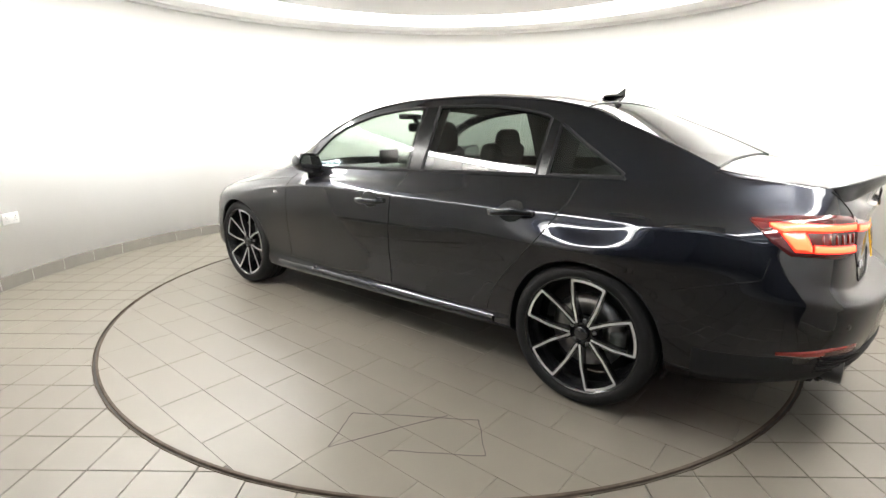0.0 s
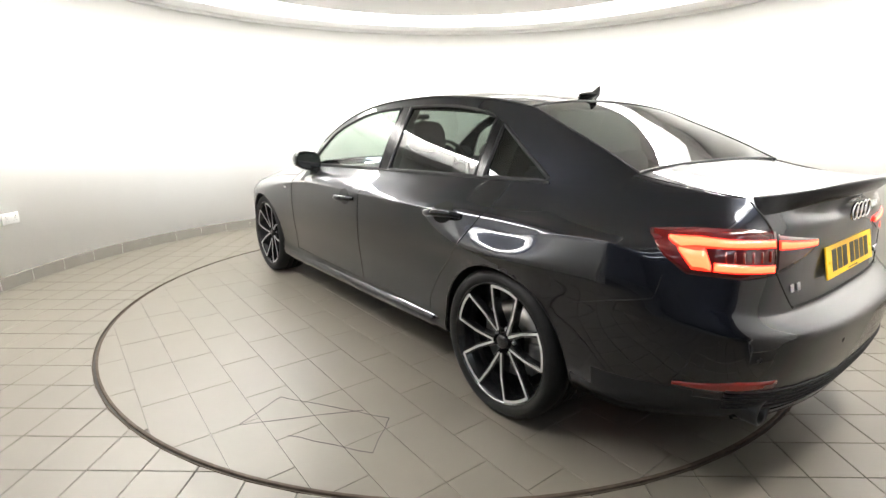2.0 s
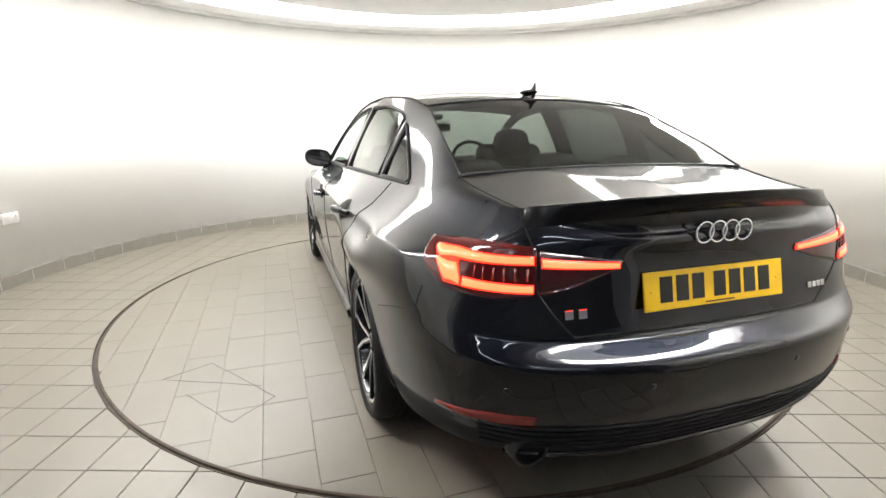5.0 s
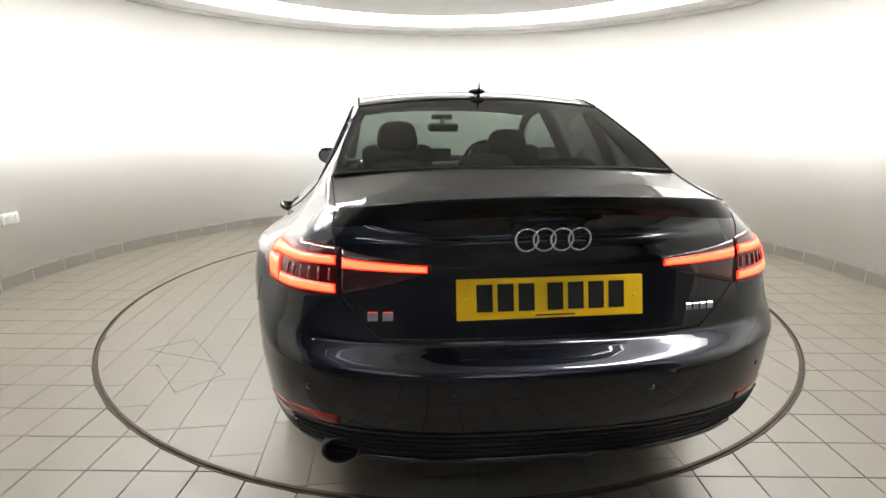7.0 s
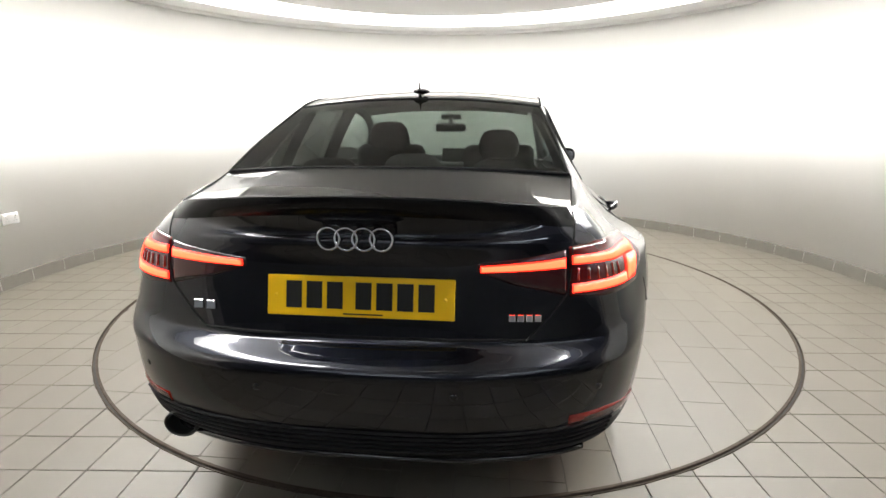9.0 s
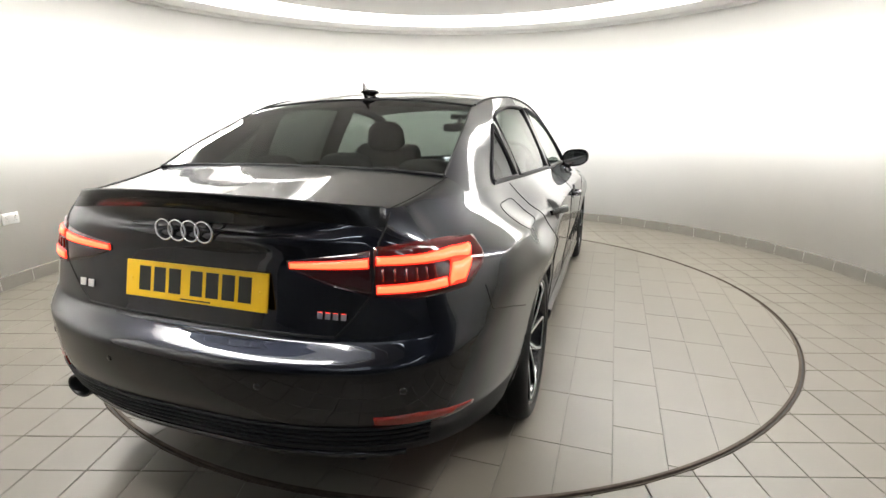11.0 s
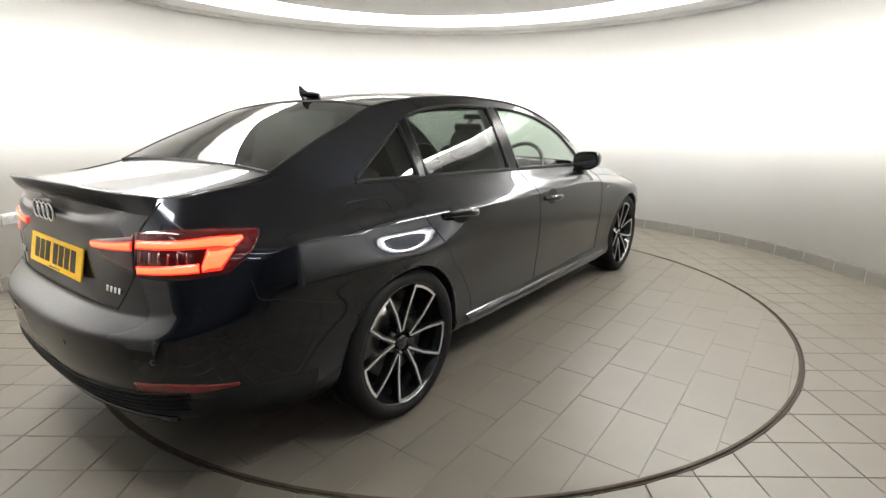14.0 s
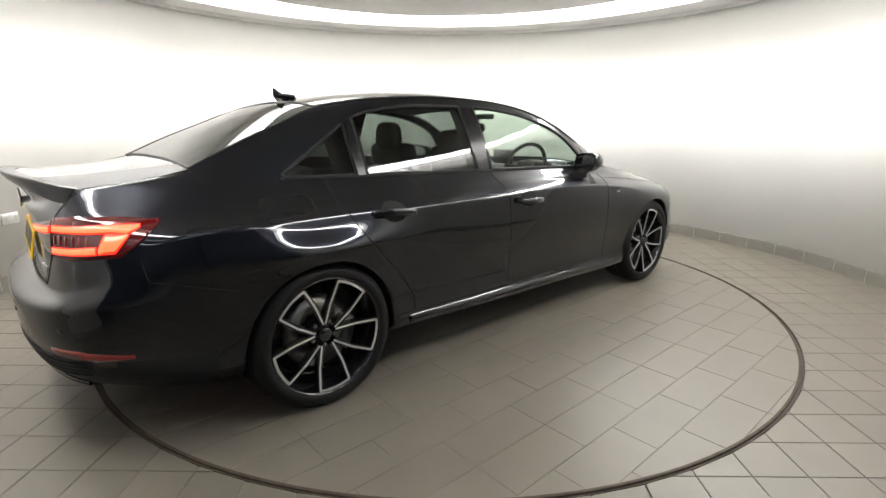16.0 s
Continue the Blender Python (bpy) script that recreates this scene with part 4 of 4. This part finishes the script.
# ---- handles, mirrors, aerial ----
for sg in (1, -1):
    for y0, y1, z0 in ((-1.235, -1.005, 0.842), (-0.295, -0.065, 0.812)):
        yc = (y0 + y1) / 2
        rows = []
        for i in range(13):
            a = 2 * math.pi * i / 12
            rows.append([at_sz(sg * s_y(yc + 0.066 * k * math.cos(a)), z0 + 0.046 * k * math.sin(a), 0.0045 - 0.0008 * k) for k in (0.01, 0.55, 1.0)])
        part("handle_cup", grid_bm(rows, flip=sg > 0), M_GAP, car, "dark handle recess")
        bm = bmesh.new()
        rings = []
        for i in range(15):
            k = i / 14
            y = y0 + (y1 - y0) * k
            bow = 0.042 * math.sin(math.pi * min(1, max(0, k))) ** 0.5 + 0.006
            c = at_sz(sg * s_y(y), z0 - 0.006 + 0.010 * (0.5 - k), bow - 0.002)
            h = 0.019 * (0.65 + 0.35 * math.sin(math.pi * k))
            rings.append([(c.x + sg * 0.009 * math.cos(t), c.y, c.z + h * math.sin(t)) for t in [2 * math.pi * j / 10 for j in range(11)]])
        grid_bm(rings, bm, flip=sg > 0)
        part("door_handle", weld(bm), M_PAINT, car)
    # door mirror
    mirror = new("door_mirror")
    mirror.parent = car
    bm = bmesh.new()
    bmesh.ops.create_uvsphere(bm, u_segments=28, v_segments=18, radius=1)
    for v in bm.verts:
        x_, y_, z_ = v.co
        x_ = math.copysign(abs(x_) ** 0.72, x_)
        z_ = math.copysign(abs(z_) ** 0.75, z_)
        y_ = -0.25 if y_ < -0.25 else y_
        v.co = (sg * (0.868 + 0.097 * x_ - 0.02 * (z_ < 0) * z_ * z_), 0.455 + 0.115 * y_ - 0.015 * x_, 0.985 + 0.066 * z_ + 0.008 * x_)
    part("mirror_shell", bm, M_GLOSSBLACK, mirror, "gloss black mirror shell")
    bm = bmesh.new()
    bmesh.ops.create_circle(bm, cap_ends=True, segments=28, radius=1)
    for v in bm.verts:
        x_, z_ = v.co.x, v.co.y
        x_ = math.copysign(abs(x_) ** 0.72, x_)
        z_ = math.copysign(abs(z_) ** 0.75, z_)
        v.co = (sg * (0.866 + 0.083 * x_), 0.4245 - 0.012 * x_, 0.985 + 0.050 * z_ + 0.007 * x_)
    part("mirror_glass", bm, mat("mirror_silver", (0.75, 0.77, 0.78), 0.02, 1.0), mirror, "reflecting mirror glass", smooth=False)
    bm = bmesh.new()
    prism(bm, [(sg * 0.83, 0.42, 0.925), (sg * 0.83, 0.53, 0.925), (sg * 0.86, 0.53, 0.955), (sg * 0.86, 0.42, 0.955)],
          [(sg * 0.905, 0.34, 0.845), (sg * 0.905, 0.52, 0.850), (sg * 0.80, 0.58, 0.925), (sg * 0.80, 0.38, 0.930)])
    part("mirror_foot", bm, M_GLOSSBLACK, mirror, "gloss black mirror foot", smooth=False)
    rows = [[side_pt(y, belt(y)[1] + (max(rail(y)[1] - 0.03, belt(y)[1] + 0.002) - belt(y)[1]) * i / 4, 0.002, sg) for i in range(5)] for y in np.linspace(0.585, 0.86, 8)]
    part("mirror_sail", grid_bm(rows, flip=sg < 0), M_GLOSSBLACK, car, "gloss black corner trim")

bm = bmesh.new()
prof = ((-1.125, 1.370, 0.006), (-1.145, 1.375, 0.011), (-1.175, 1.378, 0.012), (-1.205, 1.386, 0.009), (-1.232, 1.401, 0.006), (-1.255, 1.418, 0.004), (-1.261, 1.418, 0.003))
rings = []
for y, zt, hw in prof:
    zb = crown(y) - 0.006 if y > -1.235 else 1.345 + (-1.235 - y) * 1.2
    rings.append([(-hw * 1.6, y, zb), (-hw, y, zb + (zt - zb) * 0.45), (-hw * 0.4, y, zt), (hw * 0.4, y, zt), (hw, y, zb + (zt - zb) * 0.45), (hw * 1.6, y, zb)])
grid_bm(rings, bm)
bmesh.ops.create_uvsphere(bm, u_segments=20, v_segments=10, radius=1, matrix=Matrix.Translation((0, -1.195, 1.379)) @ Matrix.Diagonal((0.040, 0.060, 0.013, 1)))
part("roof_aerial", bm, M_GLOSSBLACK, car, "black shark-fin aerial")

# ---- cabin ----
bm = bmesh.new()
box(bm, 0, -0.45, 0.36, 1.5, 2.9, 0.06)
box(bm, 0, -1.68, 0.985, 1.30, 0.46, 0.04, 0.01)
part("cabin_floor", bm, M_CABIN, car, smooth=False)
bm = bmesh.new()
box(bm, 0, 0.78, 0.80, 1.40, 0.40, 0.22, 0.06, 4)
box(bm, 0.37, 0.62, 0.93, 0.34, 0.20, 0.07, 0.03, 3)
box(bm, 0.0, 0.60, 0.98, 0.20, 0.02, 0.11, 0.008, 2)
part("dashboard", bm, M_CABIN, car, "dark dashboard")
for sg in (1, -1):
    bm = bmesh.new()
    box(bm, sg * 0.72, -0.40, 0.64, 0.05, 2.0, 0.54, 0.02, 2)
    part("door_card", bm, M_CABIN, car)


def pillow(bm, x, y, z, a, b, c):
    """A cushion with rounded sides."""
    vs = bmesh.ops.create_uvsphere(bm, u_segments=24, v_segments=16, radius=1)["verts"]
    for v in vs:
        p = [math.copysign(abs(k) ** 0.62, k) for k in v.co]
        v.co = (x + a * p[0] * (1 - 0.12 * p[2]), y + b * p[1], z + c * p[2])
    return bm


def seat(x, y, hz):
    st = new("seat")
    st.parent = car
    bm = bmesh.new()
    box(bm, x, y + 0.28, 0.58, 0.50, 0.52, 0.16, 0.06, 4)
    part("seat_base", bm, M_CLOTH, st)
    bm = bmesh.new()
    m = Matrix.Translation((x, y, 0.56)) @ Matrix.Rotation(radians(14), 4, "X")
    box(bm, 0, 0, 0.27, 0.47, 0.13, 0.56, 0.055, 4, m)
    part("backrest", bm, M_CLOTH, st)
    bm = bmesh.new()
    pillow(bm, x, y - 0.155, hz - 0.090, 0.130, 0.052, 0.098)
    part("headrest", bm, M_CLOTH, st)
    for xx in (-0.05, 0.05):
        part("headrest_post", tube(bmesh.new(), [(x + xx, y - 0.15, hz - 0.28), (x + xx, y - 0.15, hz - 0.12)], 0.006), M_CHROME, st, "chrome headrest post")


seat(-0.36, -0.10, 1.240)
seat(0.37, -0.12, 1.190)
bench = new("rear_bench")
bench.parent = car
bm = bmesh.new()
box(bm, 0, -1.00, 0.58, 1.34, 0.50, 0.18, 0.06, 4)
part("seat_base", bm, M_CLOTH, bench)
bm = bmesh.new()
box(bm, 0, 0, 0.25, 1.34, 0.14, 0.52, 0.05, 4, Matrix.Translation((0, -1.28, 0.55)) @ Matrix.Rotation(radians(18), 4, "X"))
part("backrest", bm, M_CLOTH, bench)
for xx, hz in ((-0.38, 1.085), (0.0, 1.105), (0.38, 1.085)):
    bm = bmesh.new()
    pillow(bm, xx, -1.46, hz - 0.078, 0.132, 0.052, 0.078)
    part("headrest", bm, M_CLOTH, bench)
bm = bmesh.new()
m = Matrix.Translation((0.37, 0.42, 0.93)) @ Matrix.Rotation(radians(65), 4, "X")
revolve(bm, [(0.175 + 0.015 * math.cos(t), 0.015 * math.sin(t)) for t in [2 * math.pi * i / 8 for i in range(8)]], 40, m=m, close=True)
revolve(bm, [(0.0, -0.015), (0.06, -0.012), (0.07, -0.03)], 20, m=m)
for a in (0, 180, 270):
    d = m @ Vector((0.17 * math.cos(radians(a)), 0.17 * math.sin(radians(a)), 0))
    tube(bm, [m @ Vector((0, 0, -0.02)), d], 0.014, 6)
part("steering_wheel", bm, M_CABIN, car, "black steering wheel")
bm = bmesh.new()
box(bm, 0, 0.26, 1.205, 0.235, 0.03, 0.062, 0.024, 4)
tube(bm, [(0, 0.27, 1.22), (0, 0.33, 1.29)], 0.018, 8)
box(bm, 0, 0.36, 1.285, 0.16, 0.10, 0.04, 0.015, 2)
part("cabin_mirror", bm, M_CABIN, car, "black cabin mirror")

# ---- turntable ----
table = new("turntable")
tagged(table, "round beige tiled turntable flush with the floor", "turntable")
bm = bmesh.new()
revolve(bm, [(0.001, -0.0035), (TABLE_R - 0.010, -0.0035)], 128)
part("table_bed", bm, M_TGROUT, table, "pale grout bed", smooth=False)
bm = bmesh.new()
revolve(bm, [(TABLE_R - 0.012, -0.012), (TABLE_R - 0.012, 0.0012), (TABLE_R - 0.002, 0.0012), (TABLE_R, -0.001), (TABLE_R, -0.02)], 192)
part("edge_ring", bm, M_STEEL, table, "worn brown steel edge", smooth=False)
# scuffed cuts in the tiles near the rim
CUTS = (((-1.80, -0.882), (-1.583, -0.770)), ((-1.583, -0.770), (-1.272, -1.23)), ((-1.272, -1.23), (-1.45, -1.388)), ((-1.80, -0.882), (-1.331, -1.106)), ((-1.665, -1.082), (-1.45, -1.388)))
for p, q in CUTS:
    bm = bmesh.new()
    p, q = Vector((*p, 0.0)), Vector((*q, 0.0))
    n = 7
    pts = [p.lerp(q, i / n) + Vector((random.uniform(-0.004, 0.004), random.uniform(-0.004, 0.004), 0)) for i in range(n + 1)]
    for a, b in zip(pts, pts[1:]):
        d = (b - a).normalized()
        w = Vector((-d.y, d.x, 0)) * random.uniform(0.0008, 0.002)
        up = Vector((0, 0, 0.0009))
        prism(bm, [a + w, a - w, a - w + up, a + w + up], [b + w, b - w, b - w + up, b + w + up])
    part("tile_cut", bm, M_RUBBER_SEAL, table, "dark cut line in the tiles", smooth=False)

# gap and frame in the floor round the turntable
bm = bmesh.new()
revolve(bm, [(TABLE_R - 0.04, -0.0095), (TABLE_R + 0.03, -0.0095)], 192)
tagged(part("trim_gap", bm, M_RUBBER_SEAL, smooth=False), "dark gap round the turntable", "trim", kind="structure")
bm = bmesh.new()
revolve(bm, [(TABLE_R + 0.011, -0.009), (TABLE_R + 0.011, 0.001), (TABLE_R + 0.015, 0.001), (TABLE_R + 0.015, -0.009)], 192)
tagged(part("trim_ring", bm, M_STEEL, smooth=False), "thin worn steel frame round the turntable", "trim", kind="structure")

# ---- tile pieces ----
# turntable tiles, long side along the car
k = 0
COL = 0.196
for c in range(-12, 13):
    x0 = -2.108 + COL * (c + 12) - 0.196
    shift = 0.33 + (0.2 if (c * 7 + 3) % 3 == 0 else 0.0)
    for r in range(-7, 8):
        y0 = shift + 0.404 * r
        g2 = 0.0011
        poly = [(x0 + g2, y0 + g2), (x0 + COL - g2, y0 + g2), (x0 + COL - g2, y0 + 0.404 - g2), (x0 + g2, y0 + 0.404 - g2)]
        lim = TABLE_R - 0.013
        far = max(math.hypot(*p) for p in poly)
        if far > lim:
            for _pass in range(2):
                if len(poly) < 3:
                    break
                pp = max(poly, key=lambda p: math.hypot(*p))
                cx, cy = (sum(p[0] for p in poly) / len(poly), sum(p[1] for p in poly) / len(poly)) if _pass == 0 else pp
                l = math.hypot(cx, cy) or 1
                poly = clip_half(poly, cx / l, cy / l, lim)
        if len(poly) < 3:
            continue
        area = 0.5 * abs(sum(p[0] * q[1] - q[0] * p[1] for p, q in zip(poly, poly[1:] + poly[:1])))
        if area < 0.0004:
            continue
        vs, fs = [], []
        tile_mesh(poly, random.uniform(-0.0003, 0.0003), 0.006, 0.0007, vs, fs)
        part("tile", from_lists(vs, fs), M_TTILE, table, smooth=False)

# square floor tiles round the turntable
ROT = radians(-0.35)
PX, PY = 0.2015, 0.2024
near, rest = [], ([], [])
for i in range(-18, 19):
    for j in range(-12, 29):
        x0, y0 = -1.103 + PX * (i + 5), -2.102 + PY * j
        g2 = 0.0017
        poly = [(x0 + g2, y0 + g2), (x0 + PX - g2, y0 + g2), (x0 + PX - g2, y0 + PY - g2), (x0 + g2, y0 + PY - g2)]
        poly = [(math.cos(ROT) * p[0] - math.sin(ROT) * p[1], math.sin(ROT) * p[0] + math.cos(ROT) * p[1]) for p in poly]
        rs = [math.hypot(*p) for p in poly]
        if max(rs) < TABLE_R + 0.016 or (min(rs) > WALL_R + 0.02 and not (abs(x0) < 1.5 and -4.2 < y0 < 0)):
            continue
        if min(rs) < TABLE_R + 0.016:
            cx, cy = sum(p[0] for p in poly) / 4, sum(p[1] for p in poly) / 4
            l = math.hypot(cx, cy)
            poly = clip_half(poly, -cx / l, -cy / l, -(TABLE_R + 0.016))
        if len(poly) < 3:
            continue
        z = random.uniform(-0.0004, 0.0004)
        cy = sum(p[1] for p in poly) / len(poly)
        if -3.2 < cy < -0.25 and len(near) < 300:
            near.append((poly, z))
        else:
            tile_mesh(poly, z, 0.01, 0.0014, *rest)
for poly, z in near:
    vs, fs = [], []
    tile_mesh(poly, z, 0.01, 0.0014, vs, fs)
    part("tile", from_lists(vs, fs), M_TILE, floor, smooth=False)
me = bpy.data.meshes.new("far_tiles")
me.from_pydata(rest[0], [], rest[1])
me.materials.append(M_TILE)
ob = new("far_tiles", me)
ob.parent = floor
tagged(ob, "distant beige floor tiles", kind="stuff")

# skirting tiles along the wall
skirt = tagged(new("baseboard"), "grey tiled skirting along the round wall", "baseboard", kind="structure")
A0, A1 = -90 + DOOR_HALF, 270 - DOOR_HALF
NSK = 60
for i in range(NSK):
    a, b = A0 + (A1 - A0) * i / NSK + 0.012, A0 + (A1 - A0) * (i + 1) / NSK - 0.012
    bm = bmesh.new()
    revolve(bm, [(WALL_R - 0.002, 0.0), (WALL_R - 0.014, 0.0), (WALL_R - 0.014, 0.098), (WALL_R - 0.010, 0.102), (WALL_R - 0.002, 0.102)], 3, a, b)
    bmesh.ops.recalc_face_normals(bm, faces=bm.faces)
    part("skirting_tile", bm, M_SKIRT, skirt, smooth=False)

# double wall socket
sock = new("wall_socket")
tagged(sock, "white double plug socket on the curved wall", "socket")
SM = pose(WALL_R * math.cos(radians(178.4)), WALL_R * math.sin(radians(178.4)), 0.525, 0, 0, 178.4 + 90)
sock.matrix_basis = SM
bm = bmesh.new()
box(bm, 0, 0.012, 0, 0.146, 0.02, 0.086, 0.005, 2)
part("socket_plate", bm, M_WPLASTIC, sock)
M_SLOT = mat("socket_slot", (0.35, 0.35, 0.34), 0.6)
for xx in (-0.036, 0.036):
    bm = bmesh.new()
    box(bm, xx + math.copysign(0.008, xx), 0.024, 0.022, 0.014, 0.008, 0.022, 0.002, 1)
    part("socket_switch", bm, M_WPLASTIC, sock)
    for dx, dz, w, h in ((0, 0.004, 0.005, 0.009), (-0.011, -0.016, 0.007, 0.005), (0.011, -0.016, 0.007, 0.005)):
        bm = bmesh.new()
        box(bm, xx + dx, 0.0225, dz, w, 0.002, h)
        part("socket_slot", bm, M_SLOT, sock, smooth=False)


# ---- what moves ----
def motions():
    for ob in (car, table):
        walk(ob, [(t, pose(0, 0, 0, 0, 0, turn(t))) for t in [0.5 * i for i in range(33)]])


motions()
